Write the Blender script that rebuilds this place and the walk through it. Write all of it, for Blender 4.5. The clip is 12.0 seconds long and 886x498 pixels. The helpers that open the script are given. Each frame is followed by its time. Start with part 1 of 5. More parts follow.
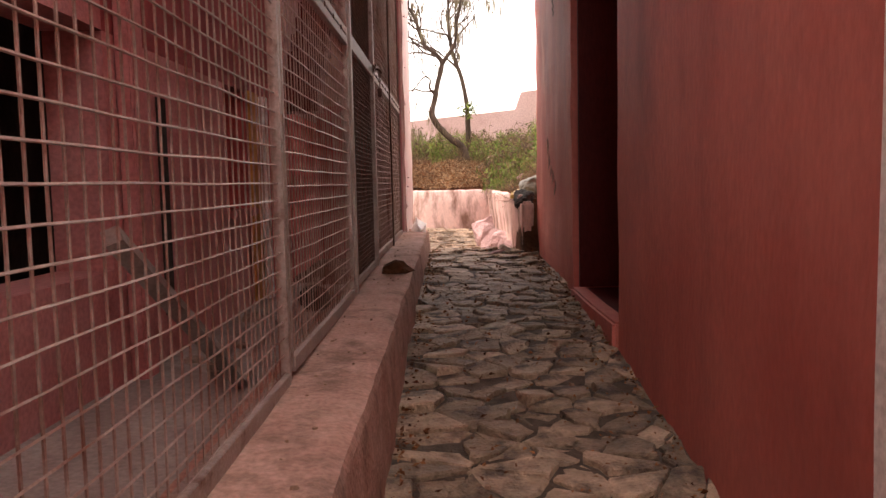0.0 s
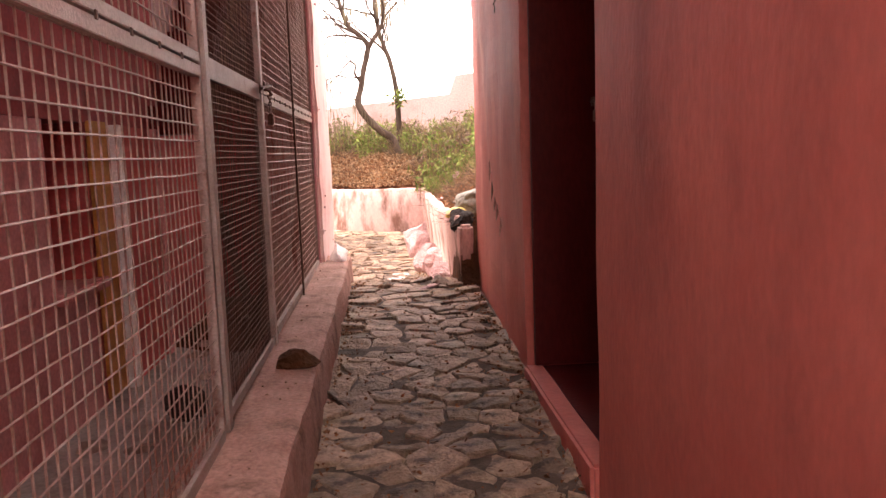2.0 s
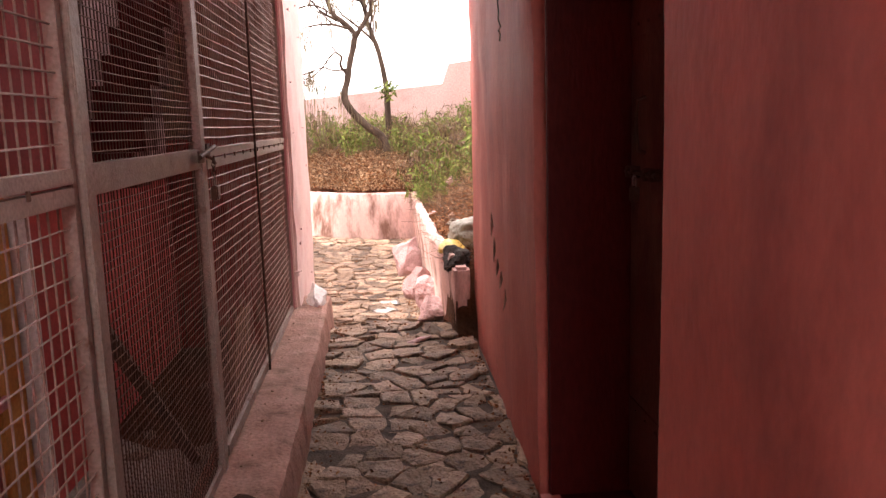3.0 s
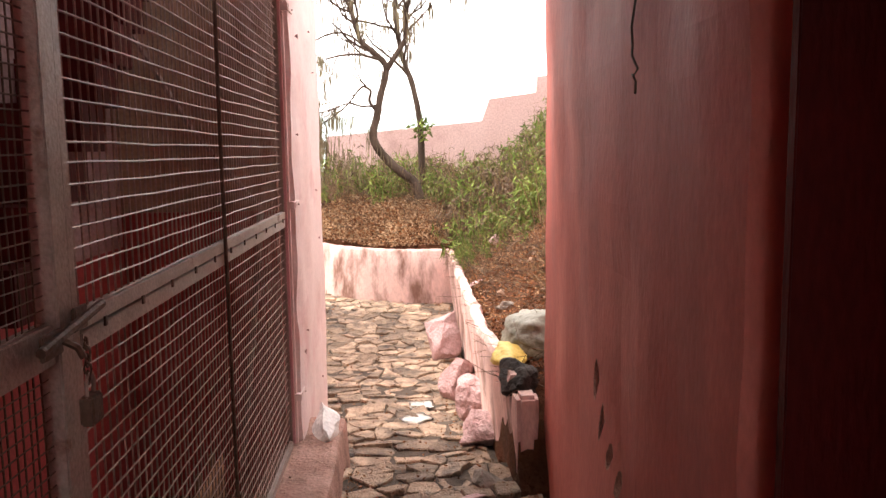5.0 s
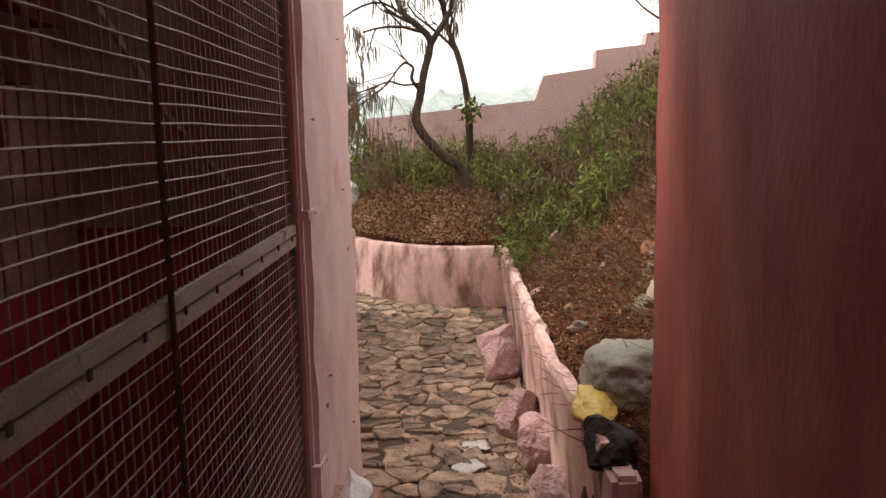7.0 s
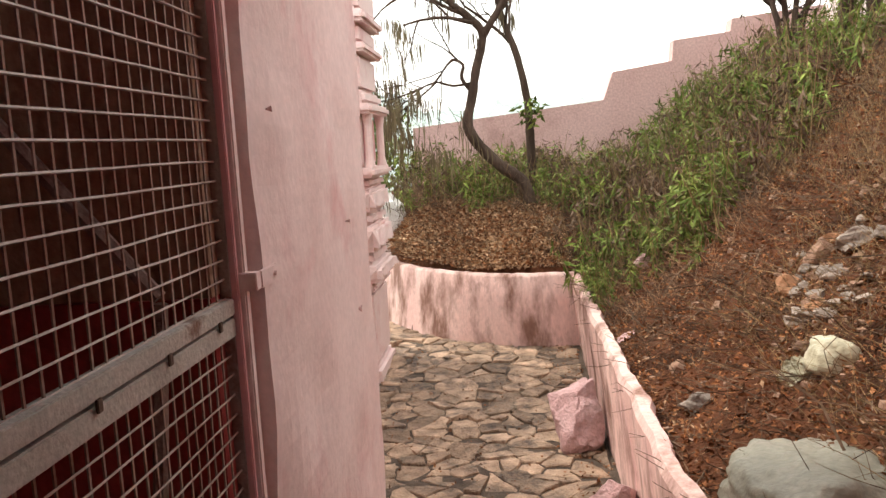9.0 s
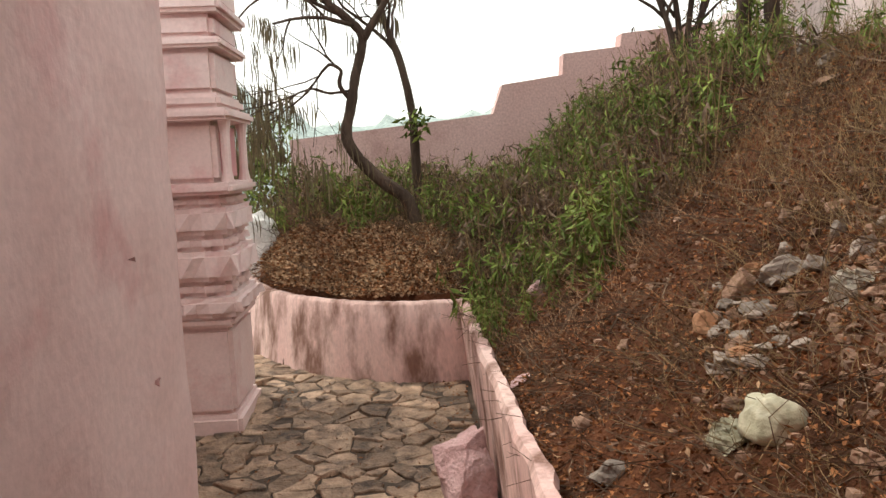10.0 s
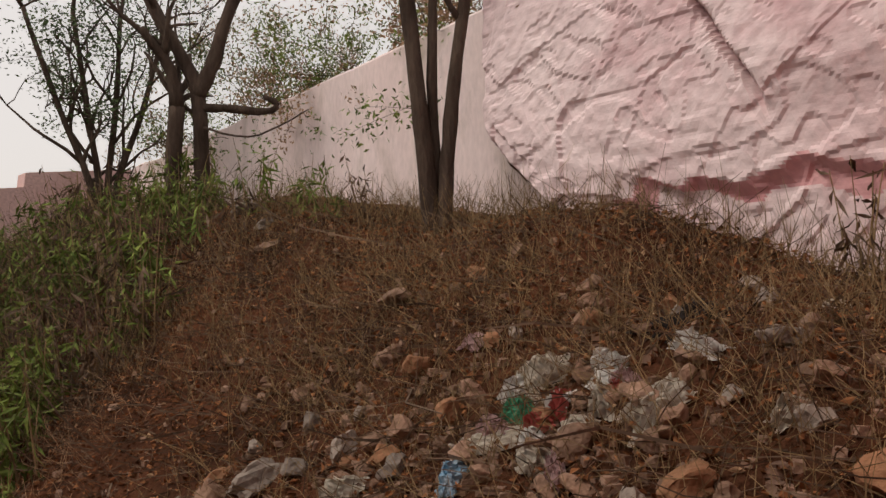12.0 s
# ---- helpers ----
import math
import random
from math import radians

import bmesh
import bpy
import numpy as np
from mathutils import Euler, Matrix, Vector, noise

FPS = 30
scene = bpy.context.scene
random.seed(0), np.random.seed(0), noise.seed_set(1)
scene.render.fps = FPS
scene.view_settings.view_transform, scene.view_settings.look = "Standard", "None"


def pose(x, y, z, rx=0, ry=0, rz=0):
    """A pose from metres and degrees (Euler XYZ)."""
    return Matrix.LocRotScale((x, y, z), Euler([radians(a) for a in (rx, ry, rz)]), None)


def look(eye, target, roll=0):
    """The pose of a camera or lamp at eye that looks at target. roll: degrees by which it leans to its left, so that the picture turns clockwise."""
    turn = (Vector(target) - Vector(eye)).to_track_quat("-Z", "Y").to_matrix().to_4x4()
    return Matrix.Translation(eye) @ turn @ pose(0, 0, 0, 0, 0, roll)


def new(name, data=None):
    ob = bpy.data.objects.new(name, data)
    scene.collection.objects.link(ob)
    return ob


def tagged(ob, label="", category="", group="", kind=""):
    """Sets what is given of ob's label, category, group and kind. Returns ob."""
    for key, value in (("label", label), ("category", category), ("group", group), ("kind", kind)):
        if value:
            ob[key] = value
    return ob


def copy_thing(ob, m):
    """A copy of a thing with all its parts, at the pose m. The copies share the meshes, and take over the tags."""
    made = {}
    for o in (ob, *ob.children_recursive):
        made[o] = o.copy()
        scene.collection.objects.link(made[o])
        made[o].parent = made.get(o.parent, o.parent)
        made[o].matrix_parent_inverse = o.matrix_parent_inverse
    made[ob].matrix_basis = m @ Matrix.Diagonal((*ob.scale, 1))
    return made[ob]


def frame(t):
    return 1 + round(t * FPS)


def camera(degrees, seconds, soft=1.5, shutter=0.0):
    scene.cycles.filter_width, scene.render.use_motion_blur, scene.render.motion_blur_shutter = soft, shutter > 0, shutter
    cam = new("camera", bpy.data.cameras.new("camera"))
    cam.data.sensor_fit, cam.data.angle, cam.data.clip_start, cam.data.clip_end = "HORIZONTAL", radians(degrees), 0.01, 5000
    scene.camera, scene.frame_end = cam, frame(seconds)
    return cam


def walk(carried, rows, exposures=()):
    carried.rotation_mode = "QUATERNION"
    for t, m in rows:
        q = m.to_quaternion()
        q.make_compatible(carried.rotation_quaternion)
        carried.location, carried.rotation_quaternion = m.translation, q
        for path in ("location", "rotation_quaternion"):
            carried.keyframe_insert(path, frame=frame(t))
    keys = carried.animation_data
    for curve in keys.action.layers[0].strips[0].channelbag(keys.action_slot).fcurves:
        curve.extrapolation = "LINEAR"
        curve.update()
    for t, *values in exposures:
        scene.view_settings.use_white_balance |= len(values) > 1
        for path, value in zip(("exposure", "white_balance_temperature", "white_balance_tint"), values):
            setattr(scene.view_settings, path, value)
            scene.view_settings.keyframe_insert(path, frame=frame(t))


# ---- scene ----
cam = camera(58.0, 12.0)
PATH = [
    (0, (-0.101, 1.331, 0.622), (-0.125, 3.324, 0.456), -1.3),
    (0.5, (0.1, 1.76, 0.715), (0.05, 3.751, 0.53), 1.2),
    (1, (0.07, 1.995, 0.715), (0.066, 3.984, 0.506), -2.0),
    (1.5, (0.034, 2.194, 0.852), (0.194, 4.175, 0.627), -2.7),
    (2, (-0.005, 2.419, 0.983), (0.126, 4.403, 0.740), -2.0),
    (2.5, (0.068, 2.942, 1.226), (0.161, 4.926, 0.994), -1.1),
    (2.7, (0.058, 3.052, 1.291), (0.192, 5.03, 1.029), -1.6),
    (4.3, (0.081, 4.16, 1.456), (0.245, 6.116, 1.077), -1.9),
    (4.5, (0.07, 4.281, 1.438), (0.217, 6.247, 1.096), -1.6),
    (5, (0.026, 4.695, 1.557), (0.11, 6.678, 1.313), -0.8),
    (5.5, (0.074, 5.052, 1.572), (0.073, 7.045, 1.407), -1.0),
    (6, (0.099, 5.319, 1.642), (0.036, 7.31, 1.459), -1.3),
    (6.5, (-0.028, 5.45, 1.616), (-0.064, 7.436, 1.385), -0.6),
    (6.7, (-0.001, 5.519, 1.604), (-0.039, 7.502, 1.347), -1.0),
    (8.3, (-0.096, 6.607, 1.545), (-0.085, 8.579, 1.208), -1.8),
    (8.5, (-0.078, 6.667, 1.543), (-0.121, 8.643, 1.239), -2.6),
    (9, (-0.018, 6.927, 1.549), (-0.192, 8.903, 1.294), -3.2),
    (9.5, (0.052, 7.221, 1.549), (-0.098, 9.202, 1.315), -4.1),
    (10, (0.051, 7.591, 1.527), (0.15, 9.575, 1.298), -2.4),
    (10.5, (0.104, 7.926, 1.526), (0.565, 9.866, 1.366), -1.4),
    (11, (0.16, 8.23, 1.58), (0.961, 10.062, 1.523), -2.0),
    (11.5, (0.16, 8.205, 1.64), (1.295, 9.852, 1.645), -2.2),
    (12, (0.15, 8.19, 1.68), (1.530, 9.637, 1.733), -2.6),
]
EXPOSURES = [(0, 1.25, 6900, 17), (0.5, 1.55, 6900, 18), (1.0, 2.2, 7000, 19), (1.5, 1.85, 7000, 22), (2.0, 2.0, 7000, 25), (2.5, 1.6, 6900, 24), (4.5, 2.45, 6550, 16), (5.0, 1.5, 6550, 14), (5.5, 0.85, 6600, 14), (6.0, 0.0, 6600, 15), (6.5, 0.0, 6700, 17), (8.5, 0.85, 6400, 7), (9.0, 0.65, 6450, 8), (9.5, 0.1, 6500, 9), (10.0, 0.05, 6400, 6), (10.5, -0.3, 6500, 10), (11, -0.7, 6500, 10), (12, -0.9, 6700, 14)]
walk(cam, [(t, look(eye, target, roll)) for t, eye, target, roll in PATH], EXPOSURES)

# ---- world, sun, exposure ----
scene.view_settings.exposure = 0.0
wd = bpy.data.worlds.new("sky_world")
scene.world = wd
wd.use_nodes = True
wn = wd.node_tree
wbg = wn.nodes["Background"]
wsky = wn.nodes.new("ShaderNodeTexSky")
wsky.sky_type = "NISHITA"
wsky.sun_disc = False
wsky.sun_elevation = radians(54)
wsky.sun_rotation = radians(-65)
wsky.air_density, wsky.dust_density, wsky.ozone_density = 1.0, 6.0, 1.0
whz = wn.nodes.new("ShaderNodeMix")      # thin white overcast over the clear sky
whz.data_type = "RGBA"
whz.inputs[0].default_value = 0.7
whz.inputs[7].default_value = (13.0, 12.6, 11.9, 1)
wn.links.new(wsky.outputs[0], whz.inputs[6])
wn.links.new(whz.outputs[2], wbg.inputs[0])
wbg.inputs[1].default_value = 0.15
sun_data = bpy.data.lights.new("sun", "SUN")
sun_data.energy, sun_data.angle, sun_data.color = 2.0, radians(12), (1.0, 0.93, 0.84)
sun_ob = new("sun", sun_data)
sun_ob.matrix_world = look((-13, 6, 20), (0, 0, 0))

# ---- materials ----


def mat(name, a, b, scale=6.0, rough=0.85, bump=0.3, grain=90.0, metal=0.0, stain=None, stain_scale=1.3, stain_at=(0.55, 0.7), dist=0.01, rand=0.0, stretch=(1, 1, 1), spec=0.3, gv=0.16):
    """Two base colours mixed by a coarse noise, a fine grain in colour and relief, an optional third colour in blotches, and a spread from piece to piece."""
    m = bpy.data.materials.new(name)
    m.use_nodes = True
    nt = m.node_tree
    N, L = nt.nodes.new, nt.links.new
    bs = nt.nodes["Principled BSDF"]
    bs.inputs["Metallic"].default_value = metal
    bs.inputs["Specular IOR Level"].default_value = spec
    tc = N("ShaderNodeTexCoord")
    mp = N("ShaderNodeMapping")
    mp.inputs["Scale"].default_value = stretch
    L(tc.outputs["Object"], mp.inputs[0])
    n1 = N("ShaderNodeTexNoise")
    n1.inputs["Scale"].default_value, n1.inputs["Detail"].default_value = scale, 6
    n2 = N("ShaderNodeTexNoise")
    n2.inputs["Scale"].default_value, n2.inputs["Detail"].default_value = grain, 4
    L(mp.outputs[0], n1.inputs[0])
    L(mp.outputs[0], n2.inputs[0])
    r1 = N("ShaderNodeMapRange")
    r1.inputs["From Min"].default_value, r1.inputs["From Max"].default_value = 0.32, 0.68
    L(n1.outputs[0], r1.inputs[0])
    mx = N("ShaderNodeMix")
    mx.data_type = "RGBA"
    mx.inputs[6].default_value, mx.inputs[7].default_value = (*a, 1), (*b, 1)
    L(r1.outputs[0], mx.inputs[0])
    col = mx.outputs[2]
    if stain:
        n3 = N("ShaderNodeTexNoise")
        n3.inputs["Scale"].default_value, n3.inputs["Detail"].default_value, n3.inputs["Roughness"].default_value = stain_scale, 8, 0.65
        L(mp.outputs[0], n3.inputs[0])
        r3 = N("ShaderNodeMapRange")
        r3.inputs["From Min"].default_value, r3.inputs["From Max"].default_value = stain_at
        L(n3.outputs[0], r3.inputs[0])
        m3 = N("ShaderNodeMix")
        m3.data_type = "RGBA"
        m3.inputs[7].default_value = (*stain, 1)
        L(r3.outputs[0], m3.inputs[0])
        L(col, m3.inputs[6])
        col = m3.outputs[2]
    r2 = N("ShaderNodeMapRange")
    r2.inputs["From Min"].default_value, r2.inputs["From Max"].default_value = 0.3, 0.7
    r2.inputs["To Min"].default_value, r2.inputs["To Max"].default_value = 1 - gv, 1 + gv
    L(n2.outputs[0], r2.inputs[0])
    val = r2.outputs[0]
    if rand:
        oi = N("ShaderNodeObjectInfo")
        ge = N("ShaderNodeNewGeometry")
        ad = N("ShaderNodeMath")
        ad.operation = "ADD"
        L(oi.outputs["Random"], ad.inputs[0])
        L(ge.outputs["Random Per Island"], ad.inputs[1])
        fr = N("ShaderNodeMath")
        fr.operation = "FRACT"
        L(ad.outputs[0], fr.inputs[0])
        rr = N("ShaderNodeMapRange")
        rr.inputs["To Min"].default_value, rr.inputs["To Max"].default_value = 1 - rand, 1 + rand
        L(fr.outputs[0], rr.inputs[0])
        mu = N("ShaderNodeMath")
        mu.operation = "MULTIPLY"
        L(val, mu.inputs[0])
        L(rr.outputs[0], mu.inputs[1])
        val = mu.outputs[0]
    hs = N("ShaderNodeHueSaturation")
    L(col, hs.inputs["Color"])
    L(val, hs.inputs["Value"])
    L(hs.outputs[0], bs.inputs["Base Color"])
    rg = N("ShaderNodeMapRange")
    rg.inputs["To Min"].default_value, rg.inputs["To Max"].default_value = max(0.05, rough - 0.1), min(1.0, rough + 0.1)
    L(n1.outputs[0], rg.inputs[0])
    L(rg.outputs[0], bs.inputs["Roughness"])
    if bump:
        ad2 = N("ShaderNodeMath")
        ad2.operation = "MULTIPLY_ADD"
        ad2.inputs[1].default_value = 3.0
        L(n1.outputs[0], ad2.inputs[0])
        L(n2.outputs[0], ad2.inputs[2])
        bu = N("ShaderNodeBump")
        bu.inputs["Strength"].default_value, bu.inputs["Distance"].default_value = bump, dist
        L(ad2.outputs[0], bu.inputs["Height"])
        L(bu.outputs[0], bs.inputs["Normal"])
    return m


M_WALL = mat("terracotta_paint", (0.48, 0.125, 0.10), (0.60, 0.195, 0.155), 2.6, 0.6, 0.2, 50, gv=0.07, stain=(0.35, 0.105, 0.09), stain_scale=2.0, stain_at=(0.50, 0.74), dist=0.010, stretch=(1, 1, 0.5), spec=0.25)
M_PINK = mat("pale_pink_paint", (0.74, 0.57, 0.54), (0.81, 0.66, 0.63), 3.2, 0.7, 0.16, 45, gv=0.06, stain=(0.66, 0.40, 0.39), stain_scale=2.4, stain_at=(0.54, 0.72))
M_LEDGE = mat("worn_pink_cement", (0.38, 0.205, 0.16), (0.50, 0.31, 0.25), 7, 0.8, 0.9, 70, gv=0.22, stain=(0.22, 0.125, 0.095), stain_scale=5, stain_at=(0.5, 0.66))
M_PLANT = mat("stained_pink_plaster", (0.66, 0.43, 0.39), (0.74, 0.54, 0.48), 3, 0.85, 0.5, 50, gv=0.1, stain=(0.22, 0.12, 0.09), stain_scale=4.0, stain_at=(0.44, 0.62), dist=0.014, stretch=(1, 1, 0.4))
M_STONE = mat("path_stone", (0.22, 0.15, 0.10), (0.46, 0.325, 0.225), 11, 0.65, 1.0, 80, rand=0.38, stain=(0.09, 0.065, 0.05), stain_scale=7, stain_at=(0.48, 0.66), spec=0.3, dist=0.014)
M_JOINT = mat("path_joint_soil", (0.05, 0.036, 0.027), (0.12, 0.09, 0.067), 14, 0.95, 0.8, 120)
M_SOIL = mat("hill_soil", (0.045, 0.02, 0.011), (0.125, 0.05, 0.025), 3.0, 0.95, 0.9, 45, spec=0.06, stain=(0.09, 0.05, 0.028), stain_scale=2.2, dist=0.03)
# maroon taken towards black, so the colour carries the shade
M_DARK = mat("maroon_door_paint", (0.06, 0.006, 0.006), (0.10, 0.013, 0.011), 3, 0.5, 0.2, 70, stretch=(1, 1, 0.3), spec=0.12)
# rusty leaves, browner and lighter also for the light they catch
M_RUSTY = mat("rust_bloomed_maroon_steel", (0.10, 0.035, 0.028), (0.17, 0.075, 0.06), 4, 0.5, 0.3, 70, stain=(0.22, 0.13, 0.10), stain_scale=3, stain_at=(0.5, 0.7), stretch=(1, 1, 0.5), spec=0.25)
M_STEEL = mat("grey_painted_steel", (0.30, 0.24, 0.21), (0.42, 0.35, 0.31), 9, 0.5, 0.25, 120, metal=0.4, stain=(0.15, 0.06, 0.04), stain_scale=7, stain_at=(0.58, 0.7))
M_WIRE = mat("dull_galvanised_wire", (0.33, 0.25, 0.21), (0.48, 0.39, 0.34), 20, 0.45, 0.1, 150, metal=0.2, stain=(0.22, 0.11, 0.08), stain_scale=3, stain_at=(0.5, 0.65))
M_RAIL = mat("pale_grey_rail_paint", (0.40, 0.37, 0.33), (0.54, 0.51, 0.46), 9, 0.5, 0.25, 120, metal=0.15, stain=(0.20, 0.12, 0.09), stain_scale=9, stain_at=(0.6, 0.7))
M_WHITE = mat("white_paint", (0.80, 0.78, 0.75), (0.85, 0.83, 0.80), 4, 0.6, 0.2, 60, stain=(0.5, 0.42, 0.38), stain_scale=5, stain_at=(0.6, 0.75))
M_INNER = mat("inner_pink_wall", (0.46, 0.17, 0.165), (0.57, 0.27, 0.26), 2, 0.8, 0.3, 60, stain=(0.3, 0.1, 0.1), stain_scale=1.5)
M_DADO = mat("deep_red_dado", (0.34, 0.045, 0.045), (0.42, 0.08, 0.075), 2, 0.6, 0.2, 60)
# inner wall red, darkened so the colour carries the cage's dimness
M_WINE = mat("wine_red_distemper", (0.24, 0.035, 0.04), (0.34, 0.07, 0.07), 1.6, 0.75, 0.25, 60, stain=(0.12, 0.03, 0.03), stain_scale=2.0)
M_MAUVE = mat("mauve_grey_distemper", (0.34, 0.24, 0.235), (0.44, 0.33, 0.32), 2.0, 0.8, 0.25, 60, stain=(0.24, 0.16, 0.15), stain_scale=2.0)
M_GREY = mat("grey_cement", (0.28, 0.26, 0.24), (0.38, 0.36, 0.33), 4, 0.85, 0.4, 70, stain=(0.2, 0.18, 0.16), stain_scale=3)
M_HWALL = mat("whitewashed_pink_wall", (0.79, 0.645, 0.62), (0.84, 0.72, 0.70), 1.4, 0.85, 0.12, 40, gv=0.07, stain=(0.44, 0.37, 0.31), stain_scale=2.4, stain_at=(0.50, 0.72), dist=0.02, stretch=(1, 1, 0.45))
M_TAN = mat("ochre_brown_paint", (0.38, 0.26, 0.18), (0.48, 0.35, 0.25), 2, 0.8, 0.2, 60)
# near black for dark things, and for painted shade in the cage openings
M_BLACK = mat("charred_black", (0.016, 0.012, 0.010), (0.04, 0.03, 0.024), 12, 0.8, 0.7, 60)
M_BWALL = mat("dusty_pink_wall", (0.55, 0.36, 0.33), (0.62, 0.43, 0.40), 1.2, 0.85, 0.3, 40, stain=(0.44, 0.28, 0.25), stain_scale=1.6)

# ---- helpers of the build ----


def bm_obj(name, bm, material, parent=None, label="", smooth=False):
    me = bpy.data.meshes.new(name)
    bm.normal_update()
    bm.to_mesh(me)
    bm.free()
    if smooth:
        for p in me.polygons:
            p.use_smooth = True
    if material:
        me.materials.append(material)
    ob = new(name, me)
    if parent:
        ob.parent = parent
    if label:
        ob["label"] = label
    return ob


def part(name, bm, material, parent, label="", smooth=False):
    return bm_obj(name, bm, material, parent, label, smooth)


def thing(name, at, label, category, group="", kind=""):
    ob = new(name)
    ob.empty_display_size = 0.1
    ob.matrix_world = at if isinstance(at, Matrix) else Matrix.Translation(at)
    bpy.context.view_layer.update()
    return tagged(ob, label, category, group, kind)


def box(bm, x0, x1, y0, y1, z0, z1, bevel=0.0):
    vs = [bm.verts.new((x, y, z)) for z in (z0, z1) for y in (y0, y1) for x in (x0, x1)]
    fs = [(0, 2, 3, 1), (4, 5, 7, 6), (0, 1, 5, 4), (2, 6, 7, 3), (0, 4, 6, 2), (1, 3, 7, 5)]
    made = [bm.faces.new([vs[i] for i in f]) for f in fs]
    if bevel:
        es = list({e for f in made for e in f.edges})
        bmesh.ops.bevel(bm, geom=es, offset=bevel, segments=2, affect="EDGES")
    return bm


def bx(x0, x1, y0, y1, z0, z1, bevel=0.0):
    return box(bmesh.new(), x0, x1, y0, y1, z0, z1, bevel)


def tube(bm, pts, radii, n=6, cap=True):
    """A tapered tube through the points."""
    pts = [Vector(p) for p in pts]
    rings = []
    up = Vector((0.31, 0.17, 0.93))
    for i, p in enumerate(pts):
        d = (pts[min(i + 1, len(pts) - 1)] - pts[max(i - 1, 0)]).normalized()
        s = d.cross(up)
        if s.length < 0.05:
            s = d.cross(Vector((1, 0, 0)))
        s.normalize()
        u = s.cross(d)
        r = radii[i] if isinstance(radii, (list, tuple)) else radii
        rings.append([bm.verts.new(p + r * (math.cos(k * math.tau / n) * s + math.sin(k * math.tau / n) * u)) for k in range(n)])
    for a, b in zip(rings, rings[1:]):
        for k in range(n):
            bm.faces.new((a[k], a[(k + 1) % n], b[(k + 1) % n], b[k]))
    if cap:
        bm.faces.new(rings[0][::-1])
        bm.faces.new(rings[-1])
    return bm


def rough_wall(x0, x1, y0, y1, z0, z1, amp=0.006, step=0.12, freq=2.5, bevel=0.02):
    """A slab with hand-trowelled, slightly uneven faces and rounded edges."""
    bm = bx(x0, x1, y0, y1, z0, z1, bevel)
    for ax in range(3):
        lo, hi = (x0, y0, z0)[ax], (x1, y1, z1)[ax]
        n = int((hi - lo) / step)
        for i in range(1, n):
            co = Vector((0, 0, 0))
            co[ax] = lo + (hi - lo) * i / n
            no = Vector((0, 0, 0))
            no[ax] = 1
            bmesh.ops.bisect_plane(bm, geom=bm.verts[:] + bm.edges[:] + bm.faces[:], plane_co=co, plane_no=no)
    for v in bm.verts:
        v.co += amp * noise.noise_vector(v.co * freq)
    return bm


def lerp_list(x, table):
    return float(np.interp(x, [p[0] for p in table], [p[1] for p in table]))


FLOOR = [(-6, -0.75), (2.5, -0.33), (4.2, -0.17), (5.0, -0.085), (7.0, -0.005), (8.5, 0.02), (8.62, -0.12), (10, -0.19), (11.5, -0.17), (13.3, -0.06), (14.5, -0.06)]


def floor_z(y):
    return lerp_list(y, FLOOR)


PLC, PLR = (0.25, 15.9), (1.75, 2.7)      # planter: centre and half axes


def smooth(a, b, x):
    t = min(1.0, max(0.0, (x - a) / (b - a)))
    return t * t * (3 - 2 * t)


def hill_z(x, y):
    """Height of the planted slope above the retaining walls."""
    hx = lerp_list(x, [(0.4, 0.40), (0.7, 0.48), (1.0, 0.68), (1.5, 1.09), (2.0, 1.50), (2.5, 1.83), (3.0, 1.93), (6, 2.1), (30, 5.0), (80, 14.0), (400, 30.0)])
    hx += 0.05 * smooth(11, 15, y) + 0.22 * smooth(10.6, 12.6, y) * smooth(1.5, 2.5, x) - 0.28 * smooth(10.0, 8.9, y) * smooth(1.9, 2.6, x)
    front = PLC[1] - PLR[1] * math.sqrt(max(0.0, 1 - ((min(x, 0.45) - PLC[0]) / PLR[0]) ** 2))
    md = 0.43 + 0.40 * smooth(-0.1, 1.3, y - front) + 0.10 * smooth(0.0, 0.35, y - front) + 0.2 * smooth(14.2, 17, y) - 0.2 * smooth(-0.9, -2.2, x)
    k = 0.10
    h = k * math.log(math.exp(min(50, hx / k)) + math.exp(min(50, md / k))) if y > 12.9 else hx
    if y < 12.9:
        h = hx + 0.0
    far = smooth(16.5, 19, y) * smooth(3.2, 1.0, x)
    h = h - 3.0 * far - 6.0 * smooth(19, 60, y) * smooth(3, -10, x)
    return h + 0.035 * noise.noise(Vector((x * 2.1, y * 2.1, 0.3))) + 0.015 * noise.noise(Vector((x * 7, y * 7, 1.3)))


def in_planter(x, y, inset=0.0):
    return ((x - PLC[0]) / (PLR[0] - inset)) ** 2 + ((y - PLC[1]) / (PLR[1] - inset)) ** 2 < 1 or (y > PLC[1] and x > -PLR[0] + inset)


def ground_z(x, y):
    if y > 8.3 and x > 0.5 or y > 12.5 and in_planter(x, y, 0.08) and y < 60 and x > -1.75:
        return hill_z(x, y)
    base = floor_z(y) - 0.035
    if x > 0.5:
        return base - 0.1
    if x < -1.4:
        base -= 0.10 * (-1.4 - x) if y > 9 else 0.25
    if y > 13:
        base -= 0.12 * (y - 13)
    return max(base, -14.0) + 0.01 * noise.noise(Vector((x * 3, y * 3, 5)))


# ---- ground sheet ----
def span(a, b, step):
    n = max(1, int(round((b - a) / step)))
    return [a + (b - a) * i / n for i in range(n)]


